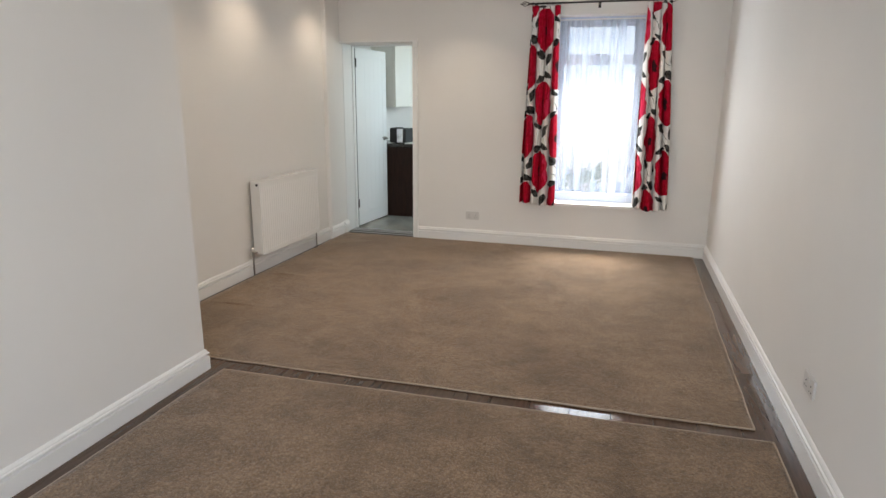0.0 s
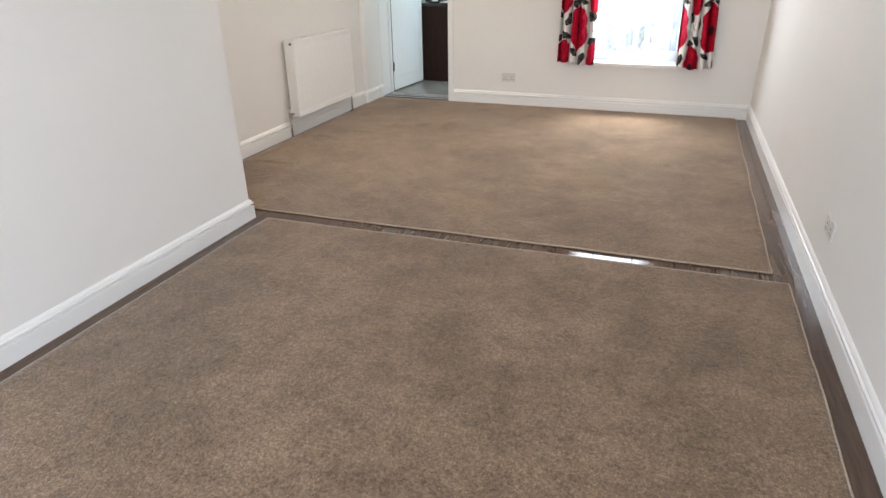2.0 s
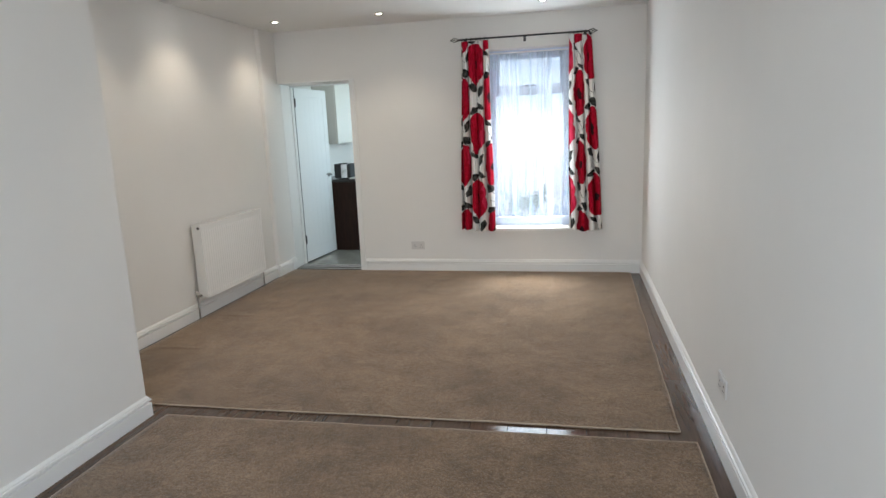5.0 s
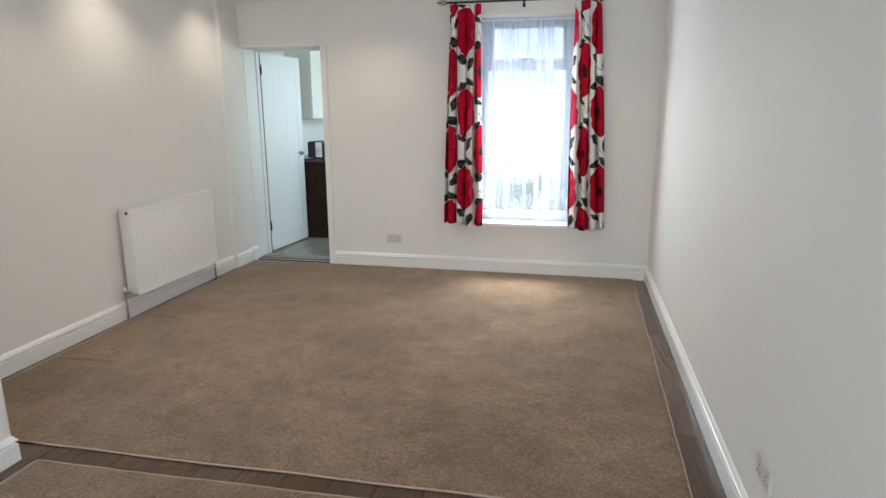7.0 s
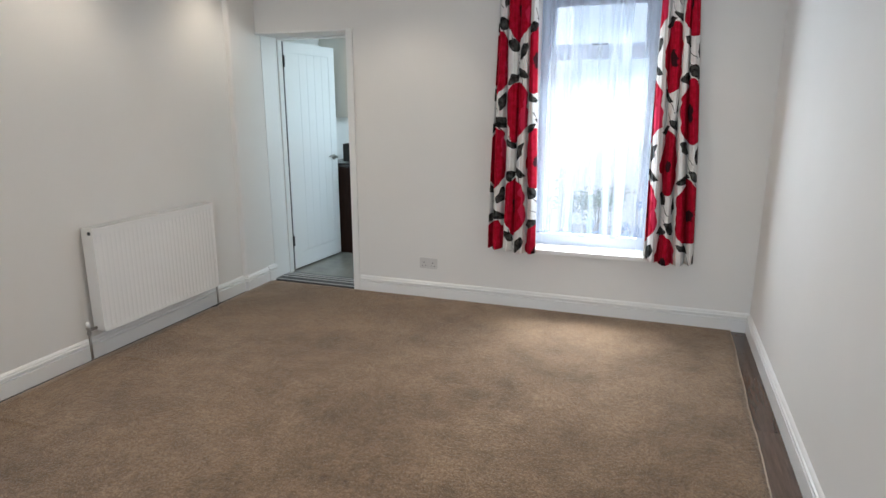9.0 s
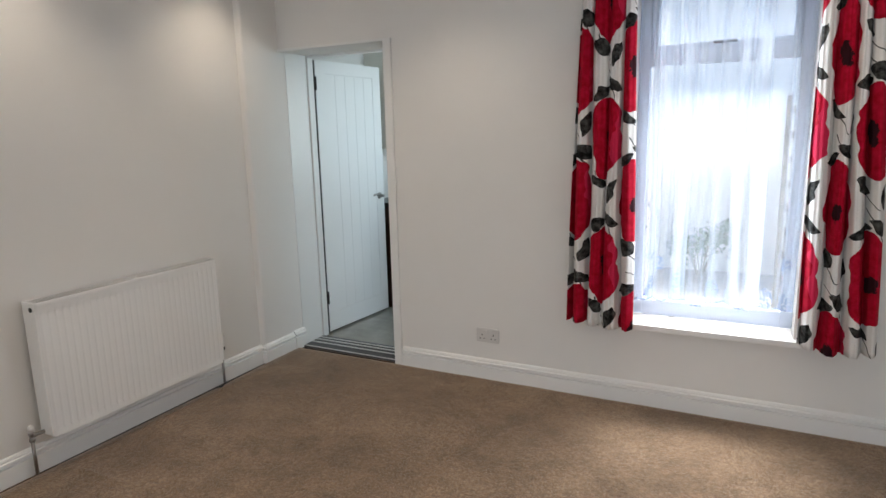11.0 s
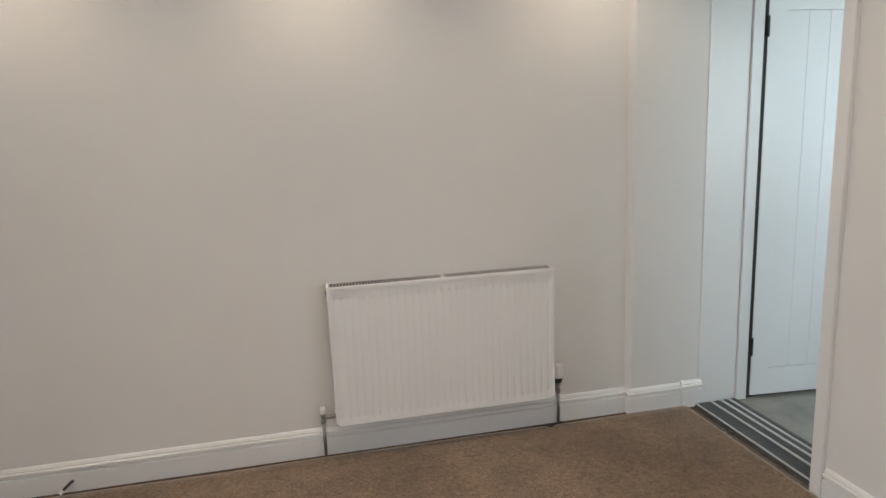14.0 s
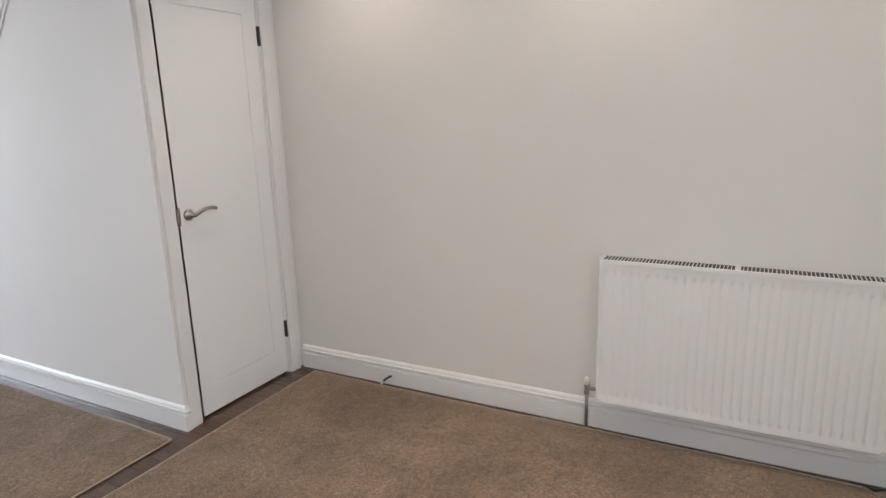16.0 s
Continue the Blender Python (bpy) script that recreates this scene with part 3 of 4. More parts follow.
# ---- window ----
win = empty("window_1")
YW0, YW1 = 6.80, 6.86
boxes("frame", M_WINFRAME, [
    (WIN_L, WIN_L + 0.055, YW0, YW1, WIN_B, WIN_T), (WIN_R - 0.055, WIN_R, YW0, YW1, WIN_B, WIN_T),
    (WIN_L + 0.055, WIN_R - 0.055, YW0, YW1, WIN_B, WIN_B + 0.085), (WIN_L + 0.055, WIN_R - 0.055, YW0, YW1, WIN_T - 0.06, WIN_T),
    (WIN_L + 0.055, WIN_R - 0.055, YW0 - 0.01, YW1, 1.795, 1.87)], win, 0.003)
boxes("casement", M_WINFRAME, [
    (WIN_L + 0.057, WIN_L + 0.092, YW0 + 0.01, YW1 - 0.005, 1.872, WIN_T - 0.062), (WIN_R - 0.092, WIN_R - 0.057, YW0 + 0.01, YW1 - 0.005, 1.872, WIN_T - 0.062),
    (WIN_L + 0.092, WIN_R - 0.092, YW0 + 0.01, YW1 - 0.005, 1.872, 1.90), (WIN_L + 0.092, WIN_R - 0.092, YW0 + 0.01, YW1 - 0.005, WIN_T - 0.09, WIN_T - 0.062)], win, 0.003)
boxes("handle", M_SLOT, [(-0.14, -0.03, YW0 - 0.03, YW0 - 0.012, 1.885, 1.897)], win, 0.004)
for z0, z1 in ((WIN_B + 0.085, 1.795), (1.90, WIN_T - 0.09)):
    boxes("pane", M_GLASS, [(WIN_L + 0.055, WIN_R - 0.055, YW0 + 0.028, YW0 + 0.032, z0, z1)], win).visible_shadow = False
structure(win, "window with a top-hung fanlight, sky backlight tinted blue into its frame", "window")
structure(boxes("window_sill", M_TRIM, [(WIN_L - 0.03, WIN_R + 0.03, 6.585, YF - 0.0005, WIN_B - 0.03, WIN_B), (WIN_L + 0.0005, WIN_R - 0.0005, YF, YW0, WIN_B - 0.03, WIN_B)], bevel=0.004),
          "white gloss painted window board", "window sill")


def folded_cloth(name, material, x0t, x1t, x0b, x1b, ztop, zbot, y, folds, depth, cloth_w, seed, label, parent=None, gather=0.5, hem=0.0, nx=200, nz=60):
    """Hanging cloth with soft uneven folds; the UV is the flat cloth in metres."""
    r = random.Random(seed)
    ph = [r.uniform(-0.5, 0.5) for _ in range(folds + 2)]
    am = [r.uniform(0.65, 1.25) for _ in range(folds + 2)]
    me = bpy.data.meshes.new(name)
    verts, faces, uvs = [], [], []
    for j in range(nz + 1):
        v = j / nz
        for i in range(nx + 1):
            u = i / nx
            k = u * folds
            b = int(min(k, folds - 1e-6))
            f = k - b
            a = am[b] * (1 - f) + am[b + 1] * f
            p = ph[b] * (1 - f) + ph[b + 1] * f
            swing = math.sin(2 * math.pi * k + p * (0.5 + 0.8 * v))
            side = math.cos(2 * math.pi * k + p) * (x1t - x0t) / folds * 0.16
            xt, xb = x0t + (x1t - x0t) * u, x0b + (x1b - x0b) * u
            x = xt * (1 - v) + xb * v + side * (1 - 0.3 * v) + 0.006 * math.sin(5 * v + 9 * u + seed)
            d = depth * a * swing * (gather + (1 - gather) * min(1.0, v * 1.6)) + 0.004 * math.sin(31 * k + seed)
            z = ztop + (zbot - ztop) * v
            if hem:
                z += v * (hem * abs(math.sin(cloth_w * u * 11)) - 0.01 * math.sin(2.1 * k))
            else:
                z += v * 0.012 * math.sin(1.3 * k + seed)
            verts.append((x, y + d, z))
            uvs.append((u * cloth_w + seed * 0.37, (1 - v) * (ztop - zbot)))
    for j in range(nz):
        for i in range(nx):
            a = j * (nx + 1) + i
            faces.append((a, a + 1, a + nx + 2, a + nx + 1))
    me.from_pydata(verts, [], faces)
    layer = me.uv_layers.new(name="UVMap")
    for loop in me.loops:
        layer.data[loop.index].uv = uvs[loop.vertex_index]
    for f in me.polygons:
        f.use_smooth = True
    me.materials.append(material)
    ob = new(name, me)
    ob.parent = parent
    return ob


net = empty("net_curtain")
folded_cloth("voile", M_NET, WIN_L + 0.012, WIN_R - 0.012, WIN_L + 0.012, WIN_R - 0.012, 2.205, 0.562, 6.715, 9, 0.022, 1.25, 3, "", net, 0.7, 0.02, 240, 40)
tube("rod", M_PLASTIC, [(WIN_L + 0.002, 6.70, 2.205), (WIN_R - 0.002, 6.70, 2.205)], 0.006, net)
tagged(net, "white floral-hemmed net curtain with bluish daylight tinted in, hanging across the window", "net curtain")

for nm, args, seed in (("curtain", (-0.745, -0.475, -0.79, -0.45), 1), ("curtain", (0.29, 0.505, 0.30, 0.615), 2)):
    c = empty(nm)
    cl = folded_cloth("cloth", M_POPPY, *args, 2.318, 0.452, 6.545, 4, 0.046, 0.64, seed, "", c)
    so = cl.modifiers.new("thickness", "SOLIDIFY")
    so.thickness = 0.002
    for i in range(6):
        x = args[0] + (args[1] - args[0]) * (i + 0.5) / 6
        ring = [(x, 6.54 + 0.015 * math.cos(a * math.pi / 8), 2.337 + 0.015 * math.sin(a * math.pi / 8)) for a in range(16)]
        tube("ring", M_BLACK, ring, 0.0022, c, True)
    tagged(c, "red poppy print cotton curtain hung in pleats", "curtain", "pair of window curtains")

pole = empty("curtain_pole")
tube("rod", M_BLACK, [(-0.755, 6.54, 2.337), (0.475, 6.54, 2.337)], 0.0085, pole)
for sx, xe in ((-1, -0.755), (1, 0.475)):
    for k in range(4):
        pts = []
        for i in range(17):
            s = i / 16
            ang = k * math.pi / 2 + s * math.pi * 0.9
            rr = 0.021 * math.sin(math.pi * s) ** 0.8
            pts.append((xe + sx * 0.075 * s, 6.54 + rr * math.cos(ang), 2.337 + rr * math.sin(ang)))
        tube("finial_wire", M_BLACK, pts, 0.0026, pole)
    lathe("finial_tip", M_BLACK, [(0.0, -0.006), (0.006, -0.004), (0.006, 0.002), (0.002, 0.010), (0.0, 0.011)], Matrix.Translation((xe + sx * 0.078, 6.54, 2.337)) @ Matrix.Rotation(radians(90 * sx), 4, "Y"), pole, 10)
for x in (-0.70, -0.12, 0.45):
    boxes("bracket", M_BLACK, [(x - 0.006, x + 0.006, 6.54, YF, 2.322, 2.330), (x - 0.012, x + 0.012, YF - 0.006, YF, 2.295, 2.345)], pole)
tagged(pole, "black iron curtain pole with twisted cage finials", "curtain pole")


# ---- sockets ----
def socket_plate(name, m, label, double):
    w = 0.146 if double else 0.086
    s = empty(name)
    bm = bmesh.new()
    add_box(bm, -w / 2, w / 2, 0, 0.010, -0.043, 0.043)
    bmesh.ops.bevel(bm, geom=[e for e in bm.edges], offset=0.003, segments=2, affect="EDGES")
    mesh_object("plate", bm, M_SOCKET, s)
    for cx in ((-0.036, 0.036) if double else (0.0,)):
        boxes("rocker", M_SOCKET, [(cx - 0.008 + (0.02 if cx < 0 else -0.02), cx + 0.008 + (0.02 if cx < 0 else -0.02), 0.009, 0.0135, 0.012, 0.032)], s, 0.001)
        boxes("pin_slots", M_SLOT, [(cx - 0.004, cx + 0.004, 0.0096, 0.0104, 0.000, 0.008), (cx - 0.016, cx - 0.008, 0.0096, 0.0104, -0.022, -0.017), (cx + 0.008, cx + 0.016, 0.0096, 0.0104, -0.022, -0.017)], s)
    s.matrix_basis = m
    return tagged(s, label, "socket", "wall sockets")


socket_plate("wall_socket", pose(-1.288, YF, 0.278, 0, 0, 180), "grey-white double power socket above the skirting", True)
socket_plate("wall_socket", pose(XR, 3.165, 0.318, 0, 0, 90), "grey-white double power socket on the party wall", True)

# ---- radiator ----
rad = empty("radiator", (-2.74, 5.365, 0.168))
RX, RY0, RY1, RZ0, RZ1 = -2.681, 4.855, 5.878, 0.168, 0.800
rinv = Matrix.Translation((-2.74, 5.365, 0.168)).inverted()


def on_rad(ob):
    ob.data.transform(rinv)
    ob.parent = rad
    return ob


bm = bmesh.new()
FL, PER = 30, 8
zs = [RZ0, RZ0 + 0.028, RZ0 + 0.034, RZ0 + 0.040, RZ0 + 0.050, RZ0 + 0.065, RZ1 - 0.085, RZ1 - 0.070, RZ1 - 0.060, RZ1 - 0.054, RZ1 - 0.048, RZ1 - 0.018]
dz = [0, 0, 1.8, 3.0, 1.8, 0.75, 0.75, 1.8, 3.0, 1.8, 0, 0]
grid = []
for z, d in zip(zs, dz):
    row = []
    for i in range(FL * PER + 1):
        u = i / PER
        w = max(0.0, math.cos(2 * math.pi * (u - 0.5))) ** 1.3 if 0 < i < FL * PER else 0
        row.append(bm.verts.new((RX - 0.0022 * d * w, RY0 + 0.012 + (RY1 - RY0 - 0.024) * i / (FL * PER), z)))
    grid.append(row)
for a, b in zip(grid, grid[1:]):
    for i in range(FL * PER):
        bm.faces.new((a[i], a[i + 1], b[i + 1], b[i]))
on_rad(mesh_object("front_panel", bm, M_RAD, None, True))
on_rad(boxes("back_panel", M_RAD, [(-2.762, -2.748, RY0 + 0.012, RY1 - 0.012, RZ0, RZ1 - 0.02), (-2.748, RX - 0.009, RY0 + 0.012, RY1 - 0.012, RZ0 + 0.001, RZ0 + 0.02)]))
for y0, y1 in ((RY0, RY0 + 0.012), (RY1 - 0.012, RY1)):
    on_rad(boxes("side_panel", M_RAD, [(-2.766, RX + 0.003, y0, y1, RZ0 + 0.012, RZ1)], None, 0.003))
on_rad(lathe("end_plug", M_SLOT, [(0.0, 0.0), (0.011, 0.0), (0.011, 0.004), (0.0, 0.0045)], Matrix.Translation((RX - 0.022, RY0 + 0.001, RZ1 - 0.032)) @ Matrix.Rotation(radians(90), 4, "X"), None, 14))
on_rad(boxes("top_frame", M_RAD, [(RX - 0.005, RX + 0.003, RY0 + 0.012, RY1 - 0.012, RZ1 - 0.020, RZ1 - 0.002), (-2.766, -2.760, RY0 + 0.012, RY1 - 0.012, RZ1 - 0.020, RZ1),
                                  (-2.760, RX - 0.005, 5.355, 5.375, RZ1 - 0.006, RZ1)], None, 0.002))
bars = [(-2.760, RX - 0.005, RY0 + 0.015 + 0.0135 * i, RY0 + 0.0176 + 0.0135 * i, RZ1 - 0.0030, RZ1 + 0.0004) for i in range(73)]
on_rad(boxes("top_grille", M_RAD, bars))
# plain dark boxes that put the shade inside and between the grille bars
on_rad(boxes("grille_slot_shade", M_SLOT, [(-2.747, RX - 0.010, RY0 + 0.02, RY1 - 0.02, RZ0 + 0.03, RZ1 - 0.021), (-2.7595, RX - 0.0055, RY0 + 0.013, RY1 - 0.013, RZ1 - 0.018, RZ1 - 0.0045)]))
PX = -2.742
for y, trv in ((4.800, False), (5.918, True)):
    on_rad(lathe("pipe", M_CHROME, [(0.0075, -0.004), (0.0075, 0.175)], pose(PX, y, 0), None, 12))
    on_rad(lathe("valve_body", M_CHROME, [(0.0, 0.165), (0.0125, 0.167), (0.0125, 0.18), (0.010, 0.183), (0.010, 0.198), (0.013, 0.20), (0.013, 0.212), (0.0, 0.214)], pose(PX, y, 0), None, 12))
    ya, yb = sorted((y, RY0 + 0.004 if not trv else RY1 - 0.004))
    on_rad(tube("tail", M_CHROME, [(PX, ya, 0.193), (PX, yb, 0.193)], 0.009))
    if trv:
        on_rad(lathe("collar", M_SLOT, [(0.0, 0.205), (0.017, 0.207), (0.021, 0.222), (0.019, 0.232), (0.0, 0.233)], pose(PX, y, 0.01), None, 18))
        on_rad(lathe("valve_head", M_PLASTIC, [(0.0, 0.235), (0.021, 0.236), (0.0235, 0.25), (0.0225, 0.295), (0.019, 0.308), (0.0, 0.310)], pose(PX, y, 0.006), None, 18))
    else:
        on_rad(lathe("valve_cap", M_PLASTIC, [(0.0, 0.212), (0.0125, 0.213), (0.0115, 0.238), (0.008, 0.243), (0.0, 0.244)], pose(PX, y, 0), None, 14))
tagged(rad, "white enamelled panel radiator with fluted front on the wall", "radiator")
tube("floor_cable", M_BLACK, [(PX + 0.012, 5.84, 0.012), (PX + 0.03, 5.865, 0.010), (PX + 0.02, 5.895, 0.014), (PX + 0.01, 5.93, 0.012)], 0.005)
tagged(bpy.data.objects["floor_cable"], "short black cable end lying by the radiator pipe", "cable")
stub = empty("cable_stub", (-2.77, 3.73, 0.02))
tube("lead", M_SLOT, [(-0.002, 0.02, 0.022), (0.012, 0.018, 0.025), (0.028, 0.008, 0.018), (0.034, -0.006, 0.006)], 0.006, stub)
tube("plug", M_PLASTIC, [(0.034, -0.006, 0.006), (0.040, -0.018, -0.008)], 0.007, stub)
tagged(stub, "short dark cable end poking out of the skirting", "cable")

# ---- downlights ----
first = None
for lx in LAMP_X:
    for ly in LAMP_Y:
        if first is None:
            first = empty("downlight", (lx, ly, CEIL))
            lathe("bezel", M_CHROME, [(0.0235, 0.004), (0.0235, -0.002), (0.034, -0.007), (0.041, -0.006), (0.043, -0.002), (0.043, 0.0005)], Matrix(), first, 28)
            lathe("lens", M_LENS, [(0.0, -0.003), (0.023, -0.003), (0.023, 0.002), (0.0, 0.003)], Matrix(), first, 24)
            tagged(first, "recessed chrome ceiling downlight, switched on", "downlight", "ceiling downlights")
        else:
            copy_thing(first, pose(lx, ly, CEIL))


# ---- carpets ----
def carpet(name, corners, label, seed, bound, creases=()):
    """A loose-laid sheet between four corners (near left, near right, far right, far left)."""
    thing = empty(name)
    a, b, c, d = [Vector((*p, 0)) for p in corners]
    n, ny = 90, 240
    bm = bmesh.new()
    top, low = [], []
    for j in range(ny + 1):
        row = []
        for i in range(n + 1):
            u, v = i / n, j / ny
            p = (a * (1 - u) + b * u) * (1 - v) + (d * (1 - u) + c * u) * v
            wob = 0.006 * noise.noise(p * 2.3 + Vector((seed, 0, 0))) + 0.0025 * noise.noise(p * 9)
            if j in (0, ny):
                p.y += wob
            if i in (0, n):
                p.x += wob
            z = 0.004 + 0.0025 * noise.noise(p * 1.7) + 0.001 * noise.noise(p * 6)
            for cy, x0, x1 in creases:
                if x0 < p.x < x1:
                    z += 0.010 * math.exp(-((p.y - cy) / 0.011) ** 2) * math.sin(math.pi * (p.x - x0) / (x1 - x0))
            row.append(bm.verts.new((p.x, p.y, z)))
        top.append(row)
    for r0, r1 in zip(top, top[1:]):
        for i in range(n):
            bm.faces.new((r0[i], r0[i + 1], r1[i + 1], r1[i]))
    edge = top[0] + [r[n] for r in top[1:]] + top[ny][n - 1::-1] + [r[0] for r in top[ny - 1:0:-1]]
    foot = [bm.verts.new((v.co.x, v.co.y, -0.0065)) for v in edge]
    m = len(edge)
    for i in range(m):
        bm.faces.new((edge[i], edge[(i + 1) % m], foot[(i + 1) % m], foot[i]))
    line = [Vector((v.co.x, v.co.y, v.co.z - 0.003)) for v in edge]
    mesh_object("pile", bm, M_CARPET, thing, True)
    if bound:
        tube("binding", M_BIND, line, 0.0045, thing, True)
    return tagged(thing, label, "carpet")


carpet("carpet", [(-2.735, 3.262), (0.854, 3.302), (0.897, 6.606), (-2.732, 6.606)], "worn beige-brown twist pile carpet before the window", 1.0, True,
       [(4.13, -2.68, -2.27), (4.912, -2.70, -2.28)])
carpet("carpet", [(-1.885, -0.86), (0.897, -0.86), (0.918, 3.208), (-1.876, 3.146)], "worn beige-brown carpet along the stair wall", 5.0, True)

# ---- kitchen beyond the doorway ----
KX0, KX1, KY1, KC = -2.93, -1.0, 10.4, 2.42
structure(boxes("wall_kitchen", M_WALL, [
    (KX0 - 0.2, KX0, YO, KY1 + 0.2, -0.1, 2.6), (KX1, KX1 + 0.2, YO, 7.2, -0.1, 2.6), (KX1, KX1 + 0.2, 7.2, 9.4, -0.1, 0.95), (KX1, KX1 + 0.2, 7.2, 9.4, 2.15, 2.6),
    (KX1, KX1 + 0.2, 9.4, KY1 + 0.2, -0.1, 2.6), (KX0, -2.45, KY1, KY1 + 0.2, -0.1, 2.6), (-2.45, -1.25, KY1, KY1 + 0.2, -0.1, 0.95), (-2.45, -1.25, KY1, KY1 + 0.2, 2.15, 2.6),
    (-1.25, KX1, KY1, KY1 + 0.2, -0.1, 2.6)]), "white kitchen wall with window openings")
structure(boxes("ceiling_kitchen", M_CEIL, [(KX0 - 0.2, KX1 + 0.2, YO, KY1 + 0.2, KC, KC + 0.25)]), "white kitchen ceiling", "ceiling")
structure(boxes("floor_kitchen", M_KFLOOR, [(KX0, KX1, YF + 0.03, KY1, -0.06, -0.008)]), "grey-green kitchen vinyl floor", "floor")
# the side window and its wall opening are unseen, added to light the kitchen
for nm, sp, pn in (("window_2", [(KX1 + 0.08, KX1 + 0.14, 7.2, 7.26, 0.95, 2.15), (KX1 + 0.08, KX1 + 0.14, 9.34, 9.4, 0.95, 2.15), (KX1 + 0.08, KX1 + 0.14, 8.3, 8.36, 1.01, 2.09), (KX1 + 0.08, KX1 + 0.14, 7.26, 9.34, 0.95, 1.01), (KX1 + 0.08, KX1 + 0.14, 7.26, 9.34, 2.09, 2.15)],
                    (KX1 + 0.108, KX1 + 0.112, 7.26, 9.34, 1.01, 2.09)),
                   ("window_3", [(-2.45, -2.39, KY1 + 0.08, KY1 + 0.14, 0.95, 2.15), (-1.31, -1.25, KY1 + 0.08, KY1 + 0.14, 0.95, 2.15), (-2.39, -1.31, KY1 + 0.08, KY1 + 0.14, 0.95, 1.01), (-2.39, -1.31, KY1 + 0.08, KY1 + 0.14, 2.09, 2.15)],
                    (-2.39, -1.31, KY1 + 0.108, KY1 + 0.112, 1.01, 2.09))):
    w = empty(nm)
    boxes("frame", M_UPVC, sp, w, 0.003)
    boxes("pane", M_GLASS, [pn], w).visible_shadow = False
    structure(w, "white framed kitchen window placed to let daylight in", "window")

unit = empty("base_unit", (-2.6, 8.0, 0))
for ob in (boxes("end_panel", M_UNIT, [(KX0 + 0.02, -2.32, 7.775, 7.795, -0.007, 0.872)], None, 0.0015),
           boxes("body", M_UNIT, [(KX0 + 0.02, -2.345, 7.796, 10.2, 0.10, 0.872)]),
           boxes("plinth", M_UNIT, [(KX0 + 0.02, -2.39, 7.796, 10.2, -0.007, 0.098)]),
           boxes("worktop", M_WORKTOP, [(KX0 + 0.02, -2.30, 7.765, 10.2, 0.873, 0.912)], None, 0.006)):
    ob.data.transform(Matrix.Translation((2.6, -8.0, 0)))
    ob.parent = unit
for k in range(4):
    ob = boxes("door", M_UNIT, [(-2.344, -2.325, 7.80 + 0.6 * k, 8.395 + 0.6 * k, 0.105, 0.868)], None, 0.002)
    ob.data.transform(Matrix.Translation((2.6, -8.0, 0)))
    ob.parent = unit
tagged(unit, "dark walnut kitchen base units under a black worktop", "kitchen unit")

upper = empty("wall_unit", (-2.77, 8.4, 1.36))
for ob in (boxes("body", M_CREAM, [(KX0 + 0.002, -2.63, 7.90, 9.1, 1.36, 2.16)], None, 0.002),
           boxes("door", M_CREAM, [(-2.629, -2.61, 7.90, 8.495, 1.362, 2.158)], None, 0.002), boxes("door", M_CREAM, [(-2.629, -2.61, 8.505, 9.1, 1.362, 2.158)], None, 0.002)):
    ob.data.transform(Matrix.Translation((2.77, -8.4, -1.36)))
    ob.parent = upper
tagged(upper, "cream kitchen wall unit above the worktop", "kitchen unit")
tiles = structure(boxes("splashback", M_WALL, [(KX0, KX0 + 0.006, 7.77, 10.3, 0.91, 1.358)]), "white tiled kitchen splashback", "splashback")

toaster = empty("toaster", (-2.55, 7.99, 0.912))
boxes("body", M_SLOT, [(-0.13, -0.035, -0.14, 0.14, 0.008, 0.19), (0.05, 0.09, -0.14, 0.14, 0.008, 0.185)], toaster, 0.014)
boxes("shell", M_SILVER, [(-0.036, 0.052, -0.145, 0.145, 0.004, 0.182)], toaster, 0.010)
boxes("slots", M_SLOT, [(-0.02, -0.005, -0.11, 0.11, 0.181, 0.184), (0.02, 0.035, -0.11, 0.11, 0.181, 0.184)], toaster)
boxes("foot", M_SLOT, [(-0.07, -0.05, -0.12, 0.12, 0.0, 0.01), (0.055, 0.075, -0.12, 0.12, 0.0, 0.01)], toaster)
tagged(toaster, "black and silver toaster on the worktop", "toaster")
tray = boxes("chopping_board", M_PLASTIC, [(-2.46, -2.31, 7.79, 8.05, 0.913, 0.925)], None, 0.004)
tagged(tray, "white chopping board lying on the worktop", "chopping board")

# ---- yard outside the window ----
structure(boxes("ground", M_GROUND, [(-120, 120, -120, 120, -0.30, -0.18)]), "pale concrete yard", "ground")
yard = boxes("yard_wall", M_RENDER, [(1.9, 2.1, 6.97, 14.0, -0.18, 1.75), (1.87, 2.13, 6.97, 14.0, 1.75, 1.80)])
tagged(yard, "white painted masonry yard wall", "garden wall")
trellis = empty("trellis", (0.80, 9.2, -0.18))
for i in range(3):
    boxes("post", M_FENCE, [(-0.5 + 0.5 * i, -0.46 + 0.5 * i, -0.02, 0.02, 0, 1.9)], trellis, 0.003)
for i in range(9):
    boxes("slat", M_FENCE, [(-0.5, 0.54, -0.045, -0.021, 0.15 + 0.2 * i, 0.21 + 0.2 * i)], trellis, 0.003)
tagged(trellis, "grey slatted timber trellis in the yard", "trellis")
end_wall = boxes("yard_wall", M_RENDER, [(-3.5, 1.88, 11.0, 11.2, -0.18, 1.43), (-3.5, 1.86, 10.96, 11.24, 1.43, 1.50)], None, 0.008)
tagged(end_wall, "white rendered wall across the end of the yard", "garden wall")


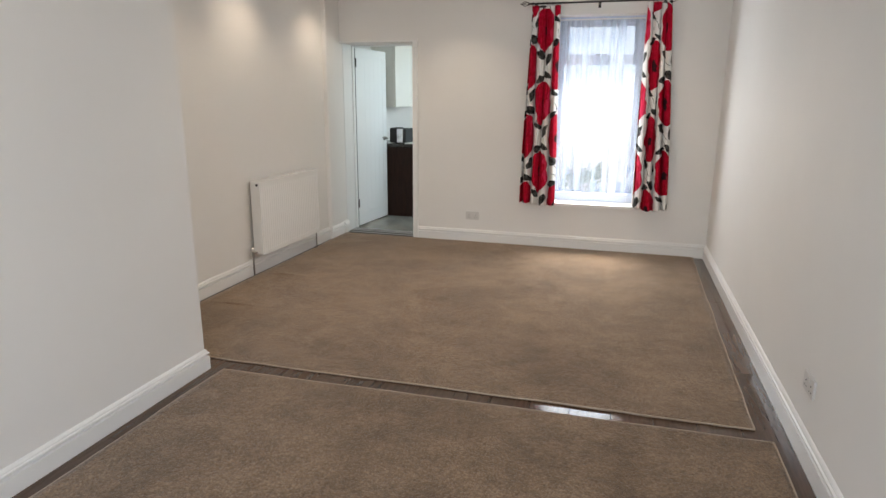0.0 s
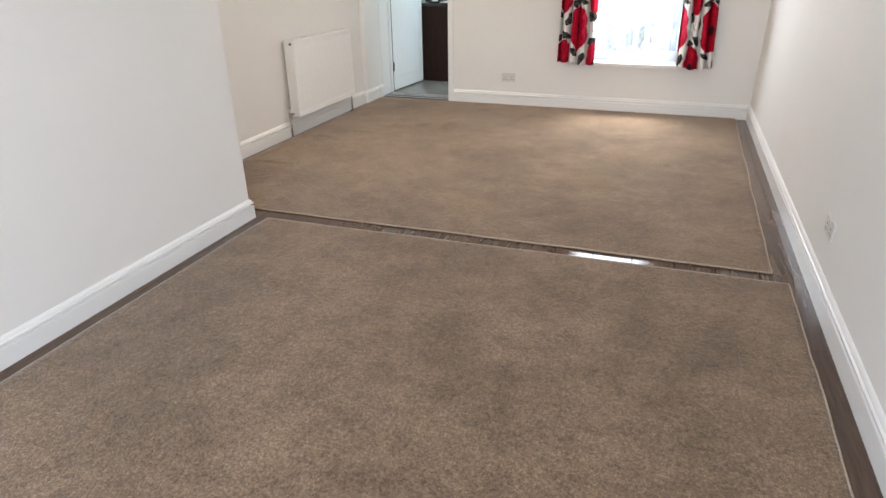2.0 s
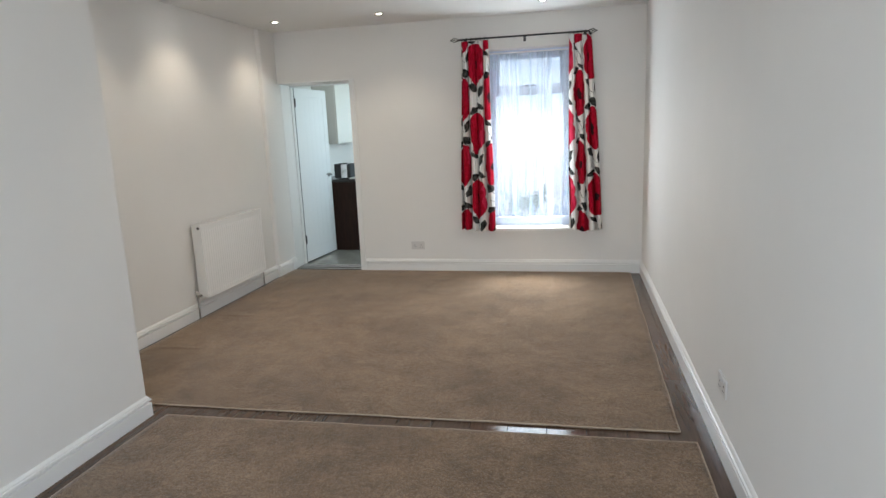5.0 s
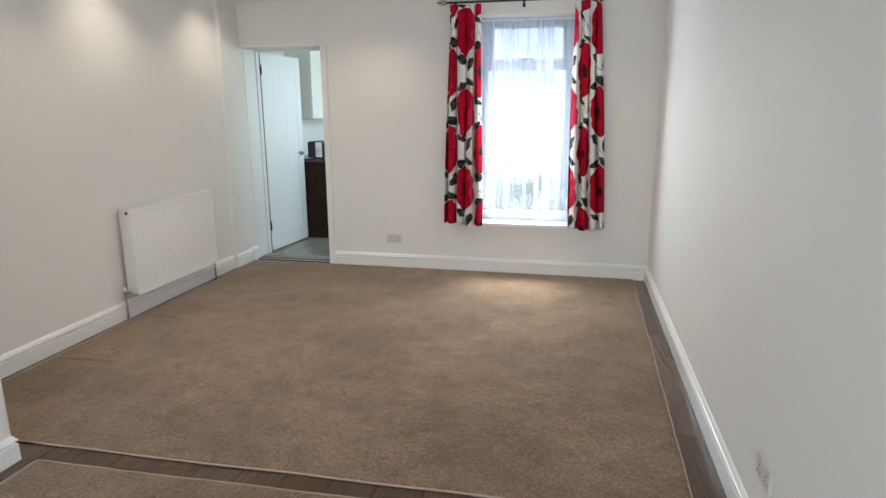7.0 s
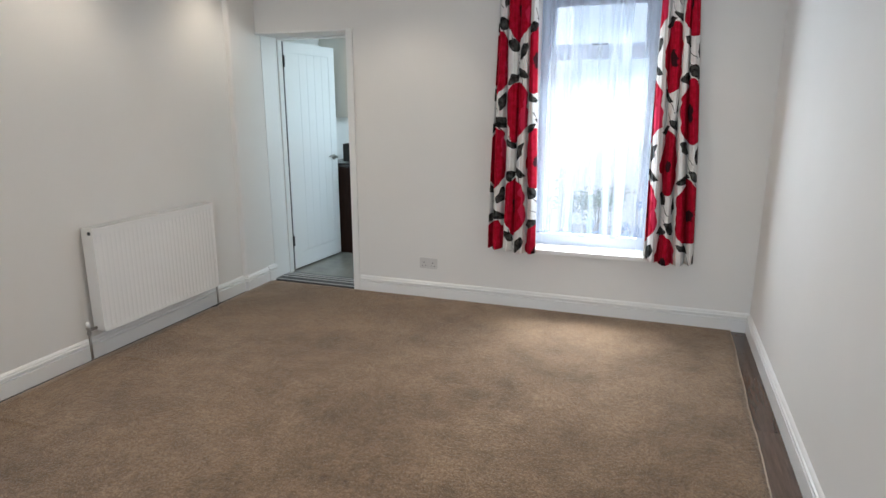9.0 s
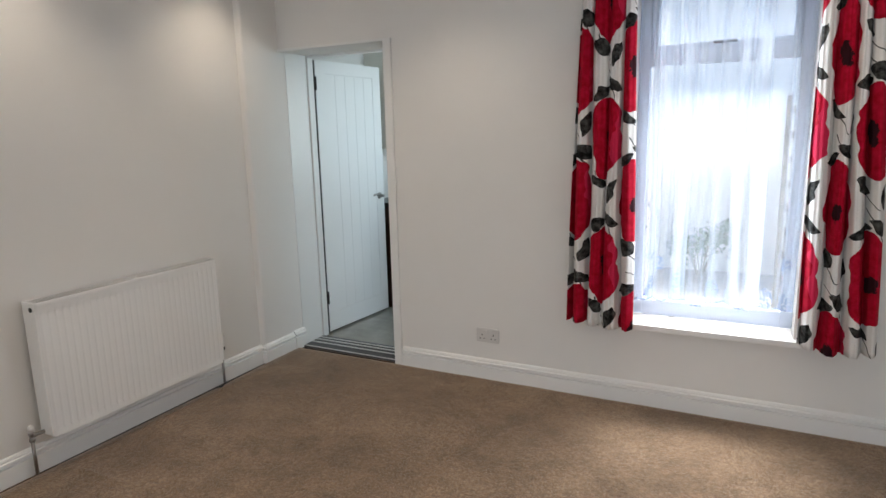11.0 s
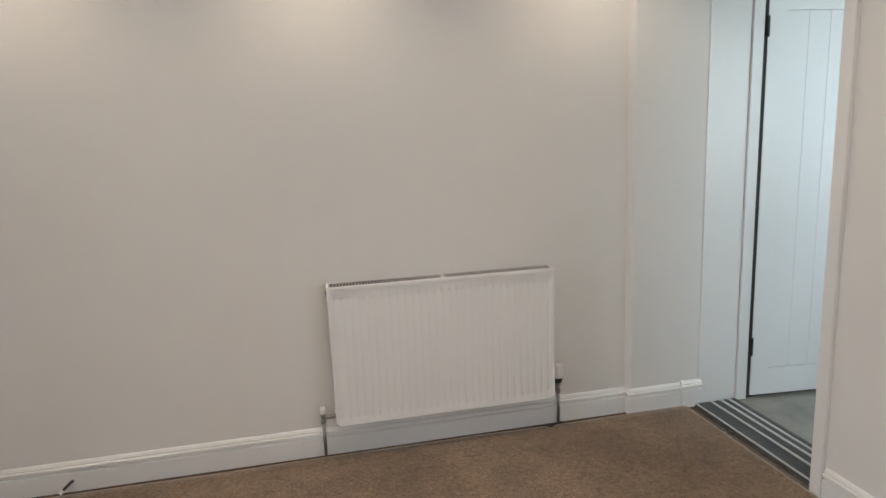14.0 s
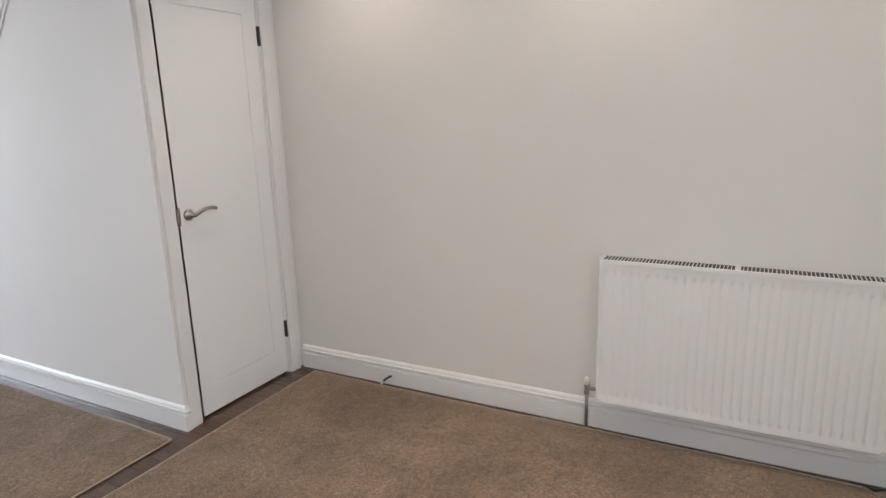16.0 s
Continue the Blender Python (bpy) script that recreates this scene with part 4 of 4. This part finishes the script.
def shrub(place, height, spread, seed):
    """Short woody stems with a loose crown of small leaves."""
    r = random.Random(seed)
    thing = empty("shrub", place)
    tips = []
    for k in range(7):
        a = 2 * math.pi * k / 7 + r.uniform(-0.3, 0.3)
        tip = Vector((spread * 0.6 * math.cos(a), spread * 0.6 * math.sin(a), height * r.uniform(0.6, 0.95)))
        tube("stem", M_FENCE, [(0, 0, 0), tip * 0.5 + Vector((0, 0, 0.08)), tip], 0.008, thing)
        tips += [tip, tip * 0.75 + Vector((0, 0, 0.05))]
    bm = bmesh.new()
    for tip in tips:
        for _ in range(55):
            c = tip + Vector((r.gauss(0, spread * 0.2), r.gauss(0, spread * 0.2), r.gauss(0, height * 0.11)))
            q = Matrix.Translation(c) @ Euler((r.uniform(-1, 1), r.uniform(-1, 1), r.uniform(0, 6.3))).to_matrix().to_4x4()
            bm.faces.new([bm.verts.new(q @ Vector(p)) for p in ((-0.03, 0, 0), (0, -0.014, 0.004), (0.034, 0, 0), (0, 0.014, 0.004))])
    mesh_object("leaves", bm, M_LEAF, thing)
    return tagged(thing, "leafy green shrub growing in the yard", "shrub")


shrub((-1.15, 9.6, -0.18), 0.95, 0.46, 3)
shrub((-0.35, 10.4, -0.18), 0.62, 0.40, 8)
for x, material in ((-0.425, M_BLUE), (-0.285, M_GREYRIB)):
    lathe("bottle", material, [(0.0, 0.0), (0.018, 0.001), (0.02, 0.01), (0.02, 0.105), (0.009, 0.125), (0.009, 0.15), (0.0, 0.151)], pose(x, 6.905, WIN_B - 0.03), None, 16)
for ob, word in ((bpy.data.objects["bottle"], "blue"), (bpy.data.objects["bottle.001"], "dark grey")):
    tagged(ob, "small %s plastic bottle on the outer window ledge" % word, "bottle")
M_HPANE = mat("curtained_glass", (0.42, 0.44, 0.46), 0.08)
house = empty("house", (0.5, 20, -0.18))
boxes("wall", M_RENDER, [(-7, 7, 0, 6, 0, 5.2)], house)
slope = bmesh.new()
rp = [(-7.2, -0.3, 5.2), (7.2, -0.3, 5.2), (7.2, 3, 7.2), (-7.2, 3, 7.2), (-7.2, 6.3, 5.2), (7.2, 6.3, 5.2)]
rv = [slope.verts.new(p) for p in rp]
for f in ((0, 1, 2, 3), (3, 2, 5, 4), (0, 3, 4), (1, 5, 2), (0, 4, 5, 1)):
    slope.faces.new([rv[i] for i in f])
mesh_object("roof", slope, mat("slate_grey", (0.16, 0.16, 0.17), 0.7), house)
for x in (-5.6, -3.6, 3.6, 5.6):
    for z in (0.9, 3.2):
        boxes("window", M_UPVC, [(x - 0.5, x - 0.44, -0.04, 0.02, z, z + 1.3), (x + 0.44, x + 0.5, -0.04, 0.02, z, z + 1.3), (x - 0.44, x + 0.44, -0.04, 0.02, z, z + 0.06), (x - 0.44, x + 0.44, -0.04, 0.02, z + 1.24, z + 1.3)], house)
        boxes("pane", M_HPANE, [(x - 0.44, x + 0.44, -0.012, -0.006, z + 0.06, z + 1.24)], house)
tagged(house, "pale rendered house across the yards", "house")

# ---- floor boards, last ----
floor = structure(boxes("floor", M_SLOT, [(XL, XR, YB, YF + 0.03, -0.06, -0.019)]), "dark laminate plank floor under the carpets", "floor")
PW, PL = 0.1955, 1.29
plank_mesh = None
rr = random.Random(4)
col = -14
while True:
    x0 = -0.177 + PW * col
    if x0 > XR:
        break
    shift = rr.uniform(0, PL)
    y = YB - shift
    while y < YF + 0.02:
        y0, y1 = max(y, YB), min(y + PL, YF + 0.028)
        xa, xb = max(x0, XL), min(x0 + PW, XR)
        y += PL
        if y1 - y0 < 0.05 or xb - xa < 0.02:
            continue
        whole = abs(y1 - y0 - PL) < 1e-6 and abs(xb - xa - PW) < 1e-6
        if whole and plank_mesh:
            one = new("plank", plank_mesh)
            one.parent = floor
        else:
            hw, hl = (xb - xa) / 2 - 0.0009, (y1 - y0) / 2 - 0.0009
            bm = bmesh.new()
            add_box(bm, -hw, hw, -hl, hl, -0.012, 0)
            bmesh.ops.bevel(bm, geom=[e for e in bm.edges if e.verts[0].co.z > -0.001 and e.verts[1].co.z > -0.001], offset=0.0012, segments=1, affect="EDGES")
            one = mesh_object("plank", bm, M_PLANK, floor)
            if whole:
                plank_mesh = one.data
        one.location = ((xa + xb) / 2, (y0 + y1) / 2, -0.0065)
    col += 1
